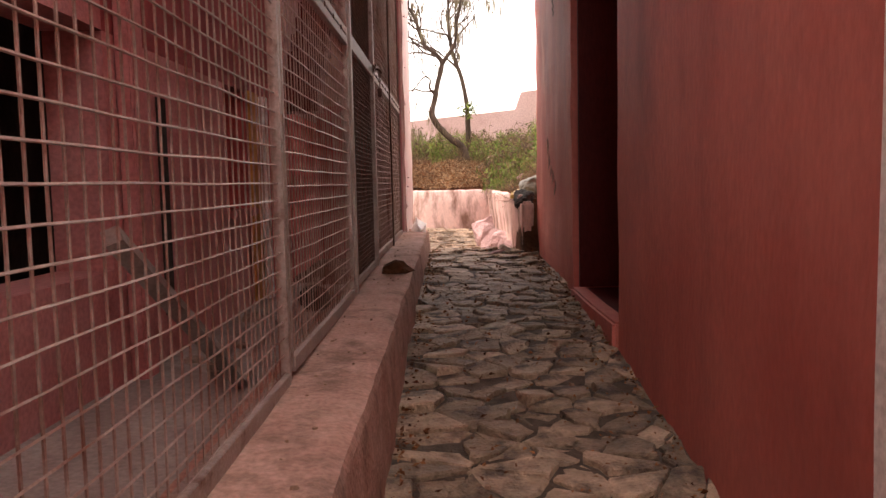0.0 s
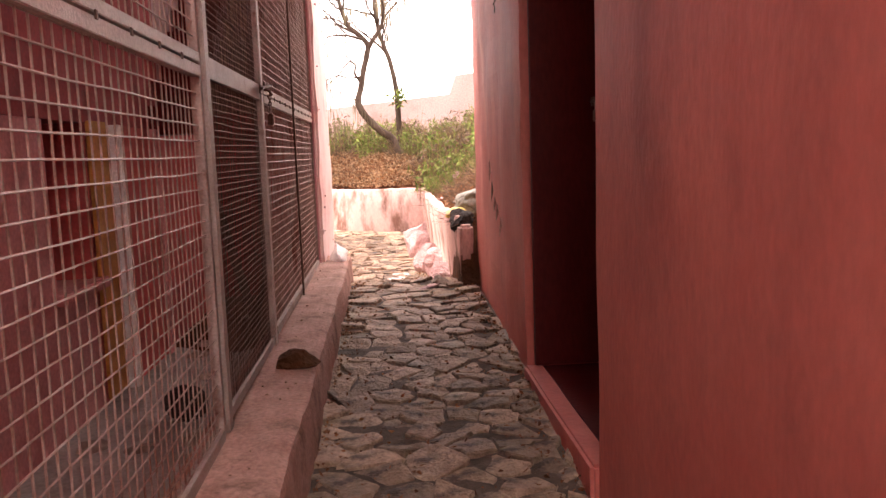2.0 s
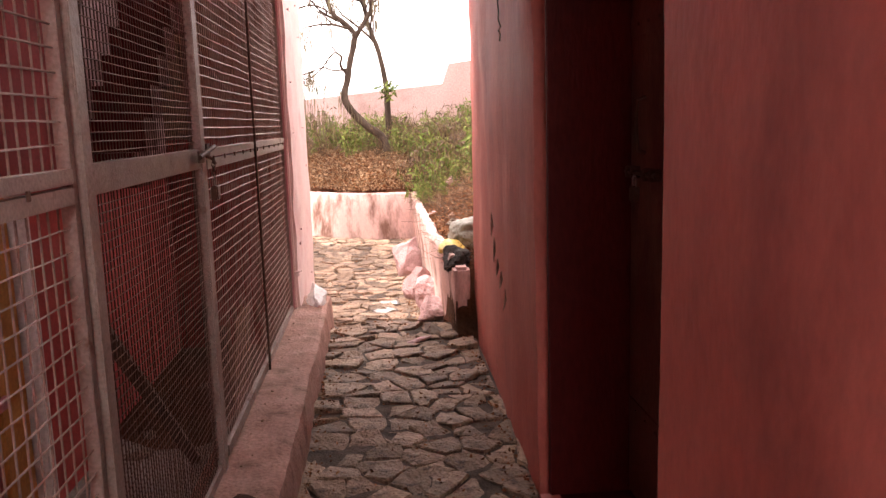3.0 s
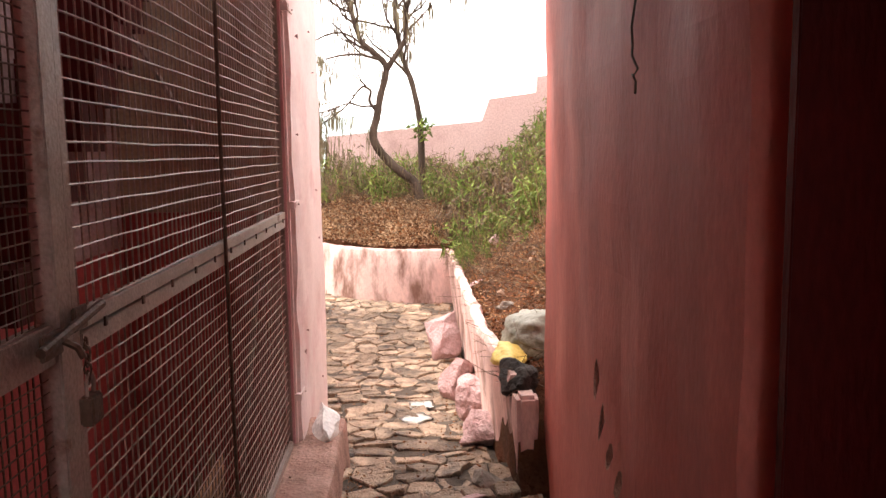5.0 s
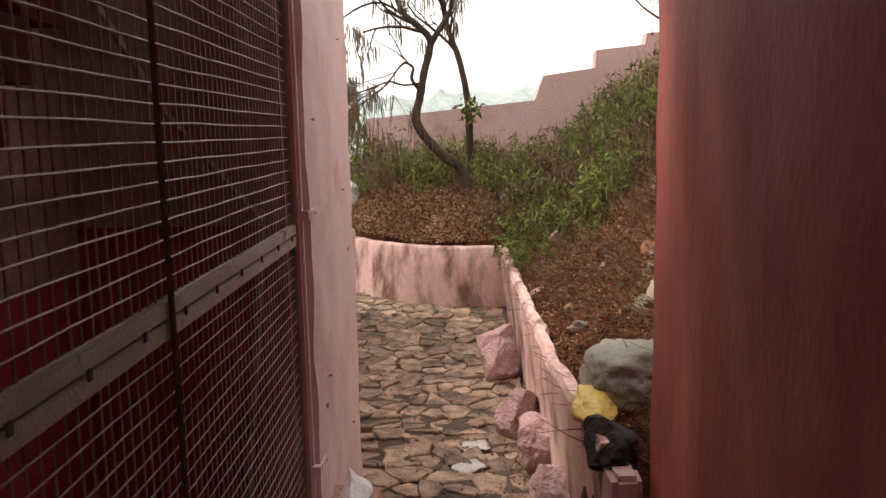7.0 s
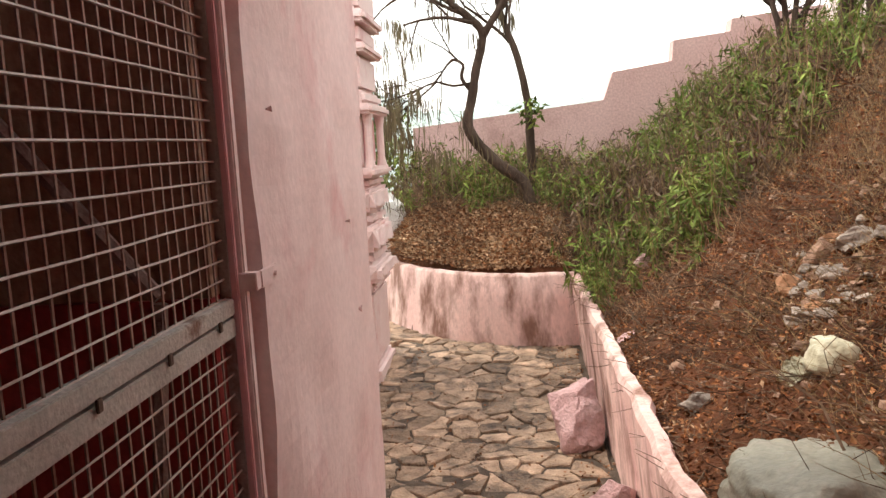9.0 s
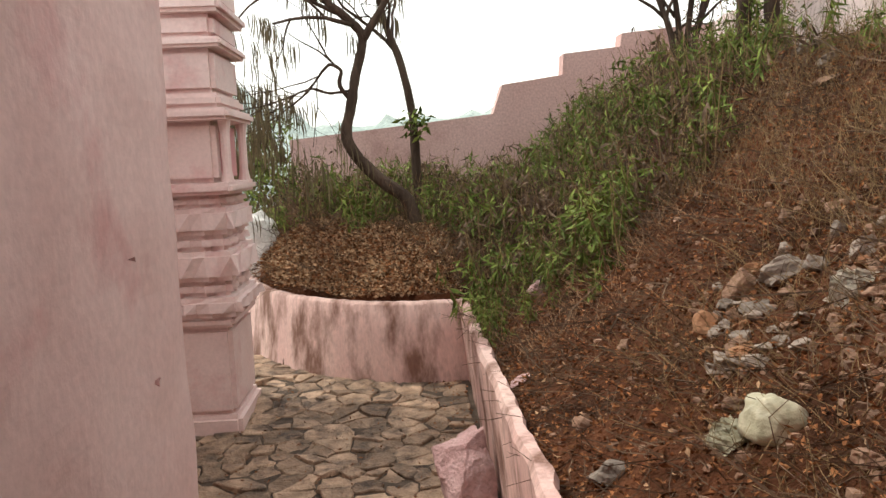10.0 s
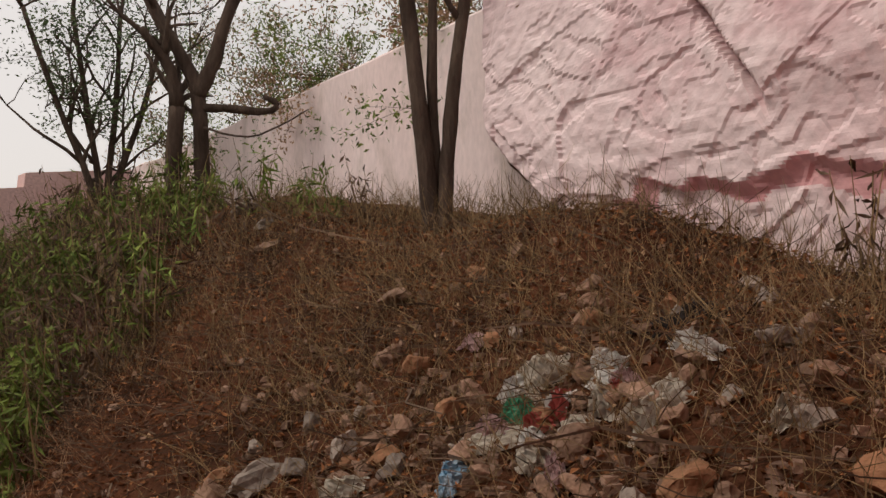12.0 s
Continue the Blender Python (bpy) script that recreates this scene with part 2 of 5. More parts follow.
gx = [-900, -400, -180, -90, -50, -28, -16, -10, -7, -5, -3.6] + span(-2.8, 0.49, 0.12) + [0.49] + span(0.51, 4.0, 0.075) + span(4.0, 8, 0.3) + [8, 9.5, 12, 16, 24, 40, 80, 180, 400, 900]
gy = [-900, -400, -180, -80, -40, -20, -12, -8, -5] + span(-3, 8.3, 0.25) + span(8.33, 18, 0.09) + span(18, 24, 0.5) + [24, 27, 32, 40, 55, 80, 130, 220, 400, 900]
bm = bmesh.new()
gv = [[bm.verts.new((x, y, ground_z(x, y))) for x in gx] for y in gy]
for j in range(len(gy) - 1):
    for i in range(len(gx) - 1):
        bm.faces.new((gv[j][i], gv[j][i + 1], gv[j + 1][i + 1], gv[j + 1][i]))
tagged(bm_obj("ground", bm, M_SOIL, smooth=True), "reddish brown dry soil rising to a littered bank", "ground", kind="structure")

# ---- right-hand building: wall with a recessed door ----
WX = 0.605
rw = thing("wall_east", (0, 0, 0), "terracotta pink painted plaster wall with brush marks", "wall", kind="structure")
part("wall_near", rough_wall(WX, 3.2, -3.0, 4.755, -0.9, 3.0, 0.006), M_WALL, rw)
bm = rough_wall(WX, 3.2, 5.956, 8.33, -0.5, 3.0, 0.013, 0.1, 3.6, bevel=0.08)
for v in bm.verts:
    v.co.x += 0.034 * smooth(6.2, 8.36, v.co.y) * smooth(2.5, 1.0, v.co.x)
part("wall_far", bm, M_WALL, rw)
part("lintel", bx(WX + 0.004, 3.2, 4.755, 5.956, 2.12, 3.0), M_WALL, rw)
part("door_sill", rough_wall(WX - 0.022, WX + 0.07, 4.75, 5.96, -0.3, 0.0, 0.005, bevel=0.012), M_WALL, rw)
# recess surfaces use the maroon with shade in its colour
part("recess_floor", bx(WX + 0.066, WX + 0.386, 4.757, 5.954, -0.3, -0.008), M_DARK, rw, "maroon floor of the door recess, darkened for its shade")
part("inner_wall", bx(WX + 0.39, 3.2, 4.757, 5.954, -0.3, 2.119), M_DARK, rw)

# ---- cage building on the other side ----
CX = -0.55
lw = thing("ledge", (0, 0, 0), "worn pink cement ledge along the cage front", "ledge", kind="structure")
bm = bmesh.new()
ys = span(-3.0, 8.72, 0.08) + [8.72]
prof = []
for y in ys:
    top = 0.085 + 0.018 * max(0, y - 2.5)
    n1 = 0.018 * noise.noise(Vector((y * 2.2, 0, 0))) + 0.008 * noise.noise(Vector((y * 9, 3, 0)))
    e = -0.315 + n1
    prof.append([bm.verts.new(p) for p in ((-0.62, y, -0.9), (-0.62, y, top), (-0.52, y, top + 0.003 * noise.noise(Vector((y * 5, 7, 0)))), (-0.42, y, top + 0.006 * noise.noise(Vector((y * 5, 2, 0)))), (e - 0.035, y, top - 0.004), (e - 0.008, y, top - 0.014 + n1 * 0.3), (e, y, top - 0.04), (e + 0.012, y, floor_z(y) + 0.05), (e + 0.02, y, -0.9))])
for a, b in zip(prof, prof[1:]):
    for k in range(8):
        bm.faces.new((a[k], a[k + 1], b[k + 1], b[k]))
bm.faces.new(prof[0])
bm.faces.new(prof[-1][::-1])
part("ledge_body", bm, M_LEDGE, lw)

pil = thing("wall_pier", (0, 0, 0), "pale pink plastered end wall of the cage building", "wall", kind="structure")
part("pier_body", rough_wall(-2.3, -0.5, 8.38, 9.6, -0.8, 3.0, 0.012, step=0.06, freq=4.5, bevel=0.03), M_PINK, pil)
M_ROSE = mat("deep_rose_wash", (0.62, 0.30, 0.31), (0.72, 0.42, 0.42), 3, 0.75, 0.2, 50, gv=0.06)
M_CHIP = mat("flaked_paint_edge", (0.55, 0.36, 0.34), (0.64, 0.45, 0.43), 9, 0.9, 0.4, 60)
for k in range(9):
    rc = random.Random(700 + k)
    cy, cz, ln, an = rc.uniform(8.5, 9.45), rc.uniform(0.25, 2.45), rc.uniform(0.004, 0.014), radians(rc.uniform(-60, 60) + 90)
    bm = bmesh.new()
    ring = [bm.verts.new((-0.488 + 0.004 * rc.random(), cy + ln * math.cos(a) * math.cos(an) - 0.3 * ln * math.sin(a) * math.sin(an) * rc.uniform(0.4, 1.3), cz + ln * math.cos(a) * math.sin(an) + 0.3 * ln * math.sin(a) * math.cos(an) * rc.uniform(0.4, 1.3))) for a in np.linspace(0, math.tau, 10)[:-1]]
    hub = bm.verts.new((-0.502, cy, cz))
    for q in range(9):
        bm.faces.new((ring[q], ring[(q + 1) % 9], hub))
    bmesh.ops.recalc_face_normals(bm, faces=bm.faces[:])
    part("paint_chip", bm, M_CHIP, pil)
part("pier_side", rough_wall(-2.3, -1.45, 9.602, 12.3, -0.9, 2.2, 0.007), M_PINK, pil)

bk = thing("wall_west", (0, 0, 0), "pink inner back wall of the cage with a red lower band", "wall", kind="structure")
part("back_wall_upper", bx(-1.45, -1.25, -3, 4.02, 1.152, 3.0), M_INNER, bk)
part("back_wall_upper", bx(-1.45, -1.25, 4.02, 7.0, 1.152, 3.0), M_WINE, bk, "upper wall darkened to wine red for the dim cage")
part("back_wall_upper", bx(-1.45, -1.25, 7.0, 8.3, 1.152, 3.0), M_MAUVE, bk, "mauve grey upper wall")
for y0, y1, z1, mm in ((-3, 3.3, 1.15, M_INNER), (3.3, 4.02, 0.35, M_INNER), (4.02, 5.45, 1.15, M_INNER), (5.45, 5.85, 0.5, M_INNER), (5.85, 8.3, 1.15, M_DADO)):
    part("back_wall_lower", bx(-1.45, -1.25, y0, y1, -0.8, z1), mm, bk)
part("pilaster", rough_wall(-1.248, -1.19, 4.1, 4.22, -0.06, 2.99, 0.003, 0.3, bevel=0.008), M_INNER, bk)
# black strip paints the shade of a narrow slit onto the wall
part("dark_slit", bx(-1.247, -1.243, 4.47, 4.57, 0.12, 0.98), M_BLACK, bk, "black strip standing for the shade in a narrow wall slit")
# black sheet behind the openings, painted dark so they look unlit
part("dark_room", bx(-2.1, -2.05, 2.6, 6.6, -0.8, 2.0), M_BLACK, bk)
# two unseen walls, added to keep skylight from entering behind the cage
part("outer_wall", bx(-3.6, -3.4, -3, 8.37, -0.8, 3.0), M_INNER, bk)
part("south_wall", bx(-3.4, -0.6, -3.2, -3.0, -0.8, 3.0), M_INNER, bk)
fl = bm_obj("floor_cage", bx(-3.4, -0.62, -3, 8.36, -0.8, -0.05), M_GREY)
tagged(fl, "grey cement floor inside the cage", "floor", kind="structure")
# slab out of view, coloured dark red to hold the cage dim
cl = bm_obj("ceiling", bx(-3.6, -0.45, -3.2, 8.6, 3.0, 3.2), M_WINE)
tagged(cl, "unseen ceiling slab over the cage, dark red to keep it dim", "ceiling", kind="structure")
nw = thing("wall_north", (0, 0, 0), "inner end wall of the cage, ochre over a deep red band", "wall", kind="structure")
part("upper_band", bx(-1.249, -0.56, 8.3, 8.376, 1.302, 2.998), M_TAN, nw)
part("lower_band", bx(-1.249, -0.56, 8.296, 8.376, -0.06, 1.3), M_DADO, nw)
# added slab above the view; its length sets how dark the passage gets
tagged(bm_obj("ceiling_passage", rough_wall(-0.45, WX - 0.003, 3.75, 8.34, 2.62, 2.74, 0.004, 0.4), M_WALL), "unseen slab added over the passage to shade its walls", "ceiling", kind="structure")

# ---- retaining wall and planter wall ----
rt = thing("retaining_wall", (0, 0, 0), "low stained pink plaster retaining wall holding back the bank", "wall", kind="structure")
bm = bmesh.new()
prof = []
for y in span(8.37, 13.5, 0.05) + [13.5]:
    top = 0.495 + 0.03 * noise.noise(Vector((y * 3, 1, 0))) + 0.014 * noise.noise(Vector((y * 9, 1, 0)))
    e = 0.43 + 0.02 * noise.noise(Vector((y * 2.5, 4, 0))) + 0.05 * smooth(9.6, 8.4, y) + 0.008 * noise.noise(Vector((y * 8, 14, 0)))
    w = 0.06 + 0.025 * noise.noise(Vector((y * 6, 9, 0)))
    row = [(e + 0.05, y, -0.7), (e + 0.045, y, floor_z(y)), (e + 0.03 + 0.012 * noise.noise(Vector((y * 6, 2, 0))), y, 0.1), (e + 0.01 + 0.012 * noise.noise(Vector((y * 6, 8, 0))), y, 0.3), (e, y, top - 0.03), (e + 0.015, y, top), (e + w, y, top + 0.004), (e + w + 0.015, y, top - 0.03), (e + w + 0.02, y, -0.7)]
    prof.append([bm.verts.new(p) for p in row])
for a, b in zip(prof, prof[1:]):
    for k in range(8):
        bm.faces.new((a[k], b[k], b[k + 1], a[k + 1]))
bm.faces.new(prof[0][::-1])
bm.faces.new(prof[-1])
part("wall_body", bm, M_PLANT, rt)
part("wall_end", rough_wall(0.50, 0.602, 8.2, 8.365, -0.6, 0.44, 0.012, 0.05, 7.0, 0.02), M_PLANT, rt)

pl = thing("planter_wall", (0, 0, 0), "curved low pink planter wall streaked with black stains", "wall", kind="structure")
bm = bmesh.new()
prof = []
for i in range(90):
    a = radians(-75 - 130 * i / 89)
    c, s = math.cos(a), math.sin(a)
    n1 = 0.02 * noise.noise(Vector((i * 0.25, 1, 0)))
    top = 0.505 + 0.5 * n1 + 0.010 * noise.noise(Vector((i * 0.9, 1, 4)))
    row = []
    for (d, z) in ((0.05, -0.9), (0.045, floor_z(13.3)), (0.035, 0.08), (0.02, 0.28), (0.0, top - 0.025), (-0.02, top), (-0.07, top), (-0.09, top - 0.04), (-0.24, top - 0.06), (-0.25, -0.5)):
        d += n1 + 0.012 * noise.noise(Vector((i * 0.5, z * 5, 8)))
        row.append(bm.verts.new((PLC[0] + (PLR[0] + d) * c, PLC[1] + (PLR[1] + d) * s, z)))
    prof.append(row)
for a, b in zip(prof, prof[1:]):
    for k in range(9):
        bm.faces.new((a[k], a[k + 1], b[k + 1], b[k]))
part("wall_body", bm, M_PLANT, pl, smooth=True)

# ---- boundary wall with a stepped top, and the white wall on the crest ----
bw = thing("boundary_wall", (0, 0, 0), "dusty pink boundary wall with a stepped top", "wall", kind="structure")
bm = bmesh.new()
tops = [(-1.2, 1.79), (1.17, 2.0), (1.29, 2.33), (2.0, 2.42), (2.02, 2.66), (2.69, 2.72), (2.71, 2.87), (3.9, 2.97)]
vf = [bm.verts.new((x, 17.0, z)) for x, z in tops] + [bm.verts.new((3.9, 17.0, -3.5)), bm.verts.new((-1.2, 17.0, -3.5))]
f0 = bm.faces.new(vf)
ex = bmesh.ops.extrude_face_region(bm, geom=[f0])
for v in ex["geom"]:
    if isinstance(v, bmesh.types.BMVert):
        v.co.y += 0.25
bmesh.ops.recalc_face_normals(bm, faces=bm.faces[:])
part("wall_body", bm, M_BWALL, bw)

hw = thing("crest_wall", (0, 0, 0), "whitewashed pink wall along the crest of the bank", "wall", kind="structure")
bm = bmesh.new()
ca, cb = Vector((3.75, 16.9, 0)), Vector((2.9, 9.6, 0))
na = Vector((1, -0.12, 0)) * 0.25
cv = []
for i in range(41):
    u = i / 40
    p = ca.lerp(cb, u)
    zt = 2.95 + 0.03 * u + 0.03 * noise.noise(Vector((i * 0.3, 0, 0)))
    o = 0.02 * noise.noise(Vector((i * 0.5, 2, 0)))
    cv.append([bm.verts.new((p.x + o, p.y, 1.2)), bm.verts.new((p.x + o * 2, p.y, 2.3)), bm.verts.new((p.x, p.y, zt - 0.02)), bm.verts.new((p.x + 0.02, p.y, zt)), bm.verts.new((p.x + 0.25, p.y, zt)), bm.verts.new((p.x + 0.25, p.y, 1.2))])
for a, b in zip(cv, cv[1:]):
    for k in range(5):
        bm.faces.new((a[k], b[k], b[k + 1], a[k + 1]))
bm.faces.new(cv[0][::-1])
bm.faces.new(cv[-1])
bmesh.ops.recalc_face_normals(bm, faces=bm.faces[:])
part("wall_body", bm, M_HWALL, hw)

# ---- more materials ----
M_LEAF = mat("weed_leaf_green", (0.075, 0.12, 0.024), (0.21, 0.25, 0.06), 8, 0.6, 0.0, 60, rand=0.55, spec=0.1)
M_LEAF2 = mat("tree_leaf_green", (0.05, 0.09, 0.03), (0.10, 0.15, 0.05), 8, 0.6, 0.0, 60, rand=0.35)
M_STEM = mat("dry_stem", (0.17, 0.115, 0.06), (0.30, 0.21, 0.11), 12, 0.85, 0.0, 80, rand=0.3, spec=0.1)
M_LITTER = mat("dry_leaf_litter", (0.15, 0.058, 0.024), (0.27, 0.125, 0.055), 2.5, 0.85, 0.0, 50, rand=0.65, spec=0.1)
M_LITTER2 = mat("pale_dry_leaf", (0.27, 0.16, 0.09), (0.40, 0.265, 0.16), 2.5, 0.85, 0.0, 50, rand=0.4, spec=0.1)
# lighter copy of the pale leaf, with sunlight on the mound in its colour
M_LITTER3 = mat("bleached_dry_leaf", (0.36, 0.22, 0.125), (0.50, 0.345, 0.21), 2.5, 0.85, 0.0, 50, rand=0.4, spec=0.1)
M_TWIG = mat("grey_brown_twig", (0.075, 0.05, 0.034), (0.18, 0.125, 0.085), 6, 0.9, 0.0, 60, rand=0.4, spec=0.1)
M_DEADWOOD = mat("reddish_dead_wood", (0.10, 0.045, 0.035), (0.20, 0.11, 0.085), 9, 0.9, 0.2, 60, spec=0.1)
M_BARK = mat("grey_brown_bark", (0.048, 0.033, 0.025), (0.115, 0.083, 0.063), 9, 0.9, 1.0, 60, spec=0.08, dist=0.015, stretch=(1, 1, 0.3))
M_POD = mat("brown_seed_pod", (0.13, 0.10, 0.06), (0.20, 0.17, 0.09), 8, 0.7, 0.0, 60, rand=0.3)
M_ROCK = mat("brown_rubble_rock", (0.20, 0.115, 0.072), (0.32, 0.205, 0.145), 7, 0.9, 0.7, 60, rand=0.3, stain=(0.14, 0.085, 0.06), stain_scale=4)
M_ROCKG = mat("grey_rubble_rock", (0.21, 0.17, 0.14), (0.34, 0.285, 0.235), 7, 0.9, 0.7, 60, rand=0.3, stain=(0.16, 0.10, 0.07), stain_scale=4)
M_ROCKO = mat("orange_rubble_rock", (0.28, 0.13, 0.065), (0.36, 0.20, 0.11), 6, 0.9, 0.6, 60, rand=0.15)
M_PSTONE = mat("pink_washed_stone", (0.44, 0.27, 0.26), (0.57, 0.39, 0.38), 7, 0.9, 0.8, 60, stain=(0.26, 0.17, 0.15), stain_scale=6, stain_at=(0.56, 0.68), dist=0.015)
M_BOULDER = mat("pink_washed_boulder", (0.72, 0.56, 0.56), (0.80, 0.67, 0.66), 2.2, 0.85, 0.35, 30, gv=0.07, stain=(0.62, 0.40, 0.41), stain_scale=1.5, stain_at=(0.52, 0.7), dist=0.009)
M_TARP = mat("grey_tarpaulin", (0.16, 0.155, 0.12), (0.24, 0.23, 0.18), 5, 0.5, 0.5, 50, stain=(0.22, 0.20, 0.16), stain_scale=4, dist=0.01)
M_YELLOW = mat("yellow_plastic_sack", (0.62, 0.42, 0.06), (0.72, 0.55, 0.16), 6, 0.45, 0.4, 50, dist=0.01)
M_PAPER = mat("white_paper", (0.72, 0.70, 0.66), (0.80, 0.78, 0.74), 5, 0.8, 0.1, 50)
M_BAG = mat("crumpled_white_polythene", (0.56, 0.50, 0.41), (0.74, 0.69, 0.59), 9, 0.4, 0.6, 40, stain=(0.30, 0.20, 0.13), stain_scale=7, stain_at=(0.5, 0.68), dist=0.01, rand=0.1)
M_BAG2 = mat("khaki_plastic_bag", (0.40, 0.37, 0.25), (0.52, 0.49, 0.36), 9, 0.4, 0.6, 40, dist=0.01)
M_GREEN = mat("green_cloth", (0.05, 0.30, 0.16), (0.12, 0.42, 0.25), 8, 0.8, 0.4, 60)
M_RED = mat("red_cloth", (0.42, 0.06, 0.05), (0.52, 0.15, 0.12), 8, 0.8, 0.4, 60)
M_BLUE = mat("blue_foil_packet", (0.16, 0.40, 0.60), (0.62, 0.70, 0.75), 40, 0.3, 0.4, 60, metal=0.1)
M_RUST = mat("rusty_iron", (0.10, 0.06, 0.045), (0.17, 0.11, 0.08), 15, 0.6, 0.3, 90, metal=0.6)
M_ORANGE = mat("ochre_door_frame", (0.42, 0.17, 0.035), (0.52, 0.25, 0.06), 4, 0.7, 0.2, 60)
M_REDP = mat("bright_red_paint", (0.42, 0.05, 0.05), (0.48, 0.09, 0.08), 3, 0.6, 0.2, 60)
# distance haze is mixed into this pale grey-green
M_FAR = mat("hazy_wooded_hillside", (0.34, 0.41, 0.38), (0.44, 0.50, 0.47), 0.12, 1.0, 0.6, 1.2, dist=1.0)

RND = random.Random(7)

# ---- cage front ----


def wires(y0, y1, z0, z1, cell, r, seed, x=CX, sag=0.004):
    bm = bmesh.new()
    rg = random.Random(seed)
    n = int((z1 - z0) / cell)
    for i in range(n + 1):
        z = z0 + (z1 - z0) * i / n
        m = max(2, int((y1 - y0) / 0.12))
        ph = rg.random() * 9
        pts = [(x + 0.003 * noise.noise(Vector((k, ph, 1))), y0 + (y1 - y0) * k / m, z + sag * noise.noise(Vector((k * 0.4, ph, 0)))) for k in range(m + 1)]
        tube(bm, pts, r, 4, False)
    n = int((y1 - y0) / cell)
    for i in range(1, n):
        y = y0 + (y1 - y0) * i / n
        m = max(2, int((z1 - z0) / 0.2))
        ph = rg.random() * 9
        pts = [(x - r * 1.6 + 0.003 * noise.noise(Vector((k, ph, 1))), y + sag * noise.noise(Vector((k * 0.5, ph, 2))), z0 + (z1 - z0) * k / m) for k in range(m + 1)]
        tube(bm, pts, r, 4, False)
    return bm


CTOP = 2.55


def mesh_bottom(y):
    return 0.10 + 0.018 * max(0, y - 2.5)


def cage_panel(name, y0, y1, label, cell=0.031, post_w=0.028, seed=1, rod=None):
    zb = mesh_bottom((y0 + y1) / 2)
    t = thing(name, (0, 0, 0), label, "fence", "wire fence bays")
    part("post", bx(CX - 0.015, CX + 0.012, y0, y0 + post_w, zb, CTOP, 0.002), M_STEEL, t)
    part("post", bx(CX - 0.015, CX + 0.012, y1 - post_w, y1, zb, CTOP, 0.002), M_STEEL, t)
    part("bottom_rail", bx(CX - 0.018, CX + 0.016, y0 + post_w, y1 - post_w, zb - 0.012, zb + 0.03, 0.002), M_STEEL, t)
    part("top_rail", bx(CX - 0.018, CX + 0.016, y0 + post_w, y1 - post_w, CTOP - 0.03, CTOP, 0.002), M_STEEL, t)
    r1 = part("middle_rail", bx(CX - 0.012, CX + 0.016, y0 + post_w, y1 - post_w, 1.262, 1.292, 0.002), M_RAIL, t, "grey painted steel rail with chipped paint")
    part("middle_rail", bx(CX - 0.012, CX + 0.015, y0 + post_w, y1 - post_w, 1.222, 1.256, 0.002), M_RAIL, t, "grey painted steel rail with chipped paint")
    k = y0 + 0.12
    while k < y1 - 0.05:
        part("tie_clip", bx(CX + 0.0165, CX + 0.021, k, k + 0.012, 1.248, 1.266, 0.001), M_RUST, r1)
        k += 0.21
    part("lower_mesh", wires(y0 + post_w, y1 - post_w, zb + 0.03, 1.222, cell, 0.0023, seed), M_WIRE, t, "square galvanised wire mesh")
    part("upper_mesh", wires(y0 + post_w, y1 - post_w, 1.292, CTOP - 0.03, cell, 0.0023, seed + 50), M_WIRE, t, "square galvanised wire mesh")
    if rod:
        bm = bmesh.new()
        tube(bm, [(CX + 0.022 + 0.003 * noise.noise(Vector((z, 0, 0))), rod + 0.006 * noise.noise(Vector((z * 2, 1, 0))), z) for z in np.linspace(zb - 0.02, CTOP, 18)], 0.006, 6)
        part("upright_rod", bm, M_RUST, t, "thin rusty upright rod")
    return t


cage_panel("wire_fence", -2.6, 1.2, "wire mesh fence bay in a grey steel frame on the ledge", seed=1, cell=0.045)
cage_panel("wire_fence", 1.2, 3.43, "wire mesh fence bay in a grey steel frame on the ledge", seed=2, cell=0.045)
cage_panel("wire_fence", 3.44, 4.86, "wire mesh fence bay hung beside the cage gate", seed=3, cell=0.045)
cage_panel("wire_fence", 6.03, 8.37, "wire mesh fence bay with a rusty upright rod", seed=4, rod=7.12, cell=0.036)

gt = thing("cage_gate", (0, 0, 0), "closed steel cage gate with dark fine wire mesh", "gate")
zb = 0.15
part("gate_post", bx(CX - 0.02, CX + 0.022, 4.875, 4.93, zb - 0.02, CTOP, 0.003), M_STEEL, gt)
part("gate_post", bx(CX - 0.02, CX + 0.018, 5.965, 6.02, zb - 0.02, CTOP, 0.003), M_STEEL, gt, "pale worn steel lock post")
part("gate_bottom_rail", bx(CX - 0.015, CX + 0.012, 4.94, 5.955, zb, zb + 0.035, 0.002), M_STEEL, gt)
part("gate_middle_rail", bx(CX - 0.015, CX + 0.014, 4.94, 5.955, 1.23, 1.295, 0.002), M_STEEL, gt, "wide rail with scratched grey paint")
part("gate_mesh", wires(4.94, 5.955, zb + 0.035, 1.23, 0.022, 0.0016, 70, sag=0.006), M_RUST, gt, "dark fine wire mesh, buckled low down")
part("gate_mesh", wires(4.94, 5.955, 1.295, CTOP, 0.022, 0.0016, 71), M_RUST, gt, "dark fine wire mesh")
for (pa, pb) in (((5.0, 0.95), (5.75, 0.3)), ((5.0, 1.55), (5.5, 2.5))):
    bm = bmesh.new()
    tube(bm, [(CX - 0.03, pa[0], pa[1]), (CX - 0.03, pb[0], pb[1])], 0.022, 4)
    part("brace", bm, M_RUST, gt, "dark diagonal flat-bar brace")
bm = bmesh.new()
tube(bm, [(CX + 0.035, 5.86, 1.27), (CX + 0.035, 6.10, 1.30)], 0.008, 8)
tube(bm, [(CX + 0.035, 5.93, 1.275), (CX + 0.06, 5.93, 1.262), (CX + 0.068, 5.93, 1.245)], 0.006, 6)
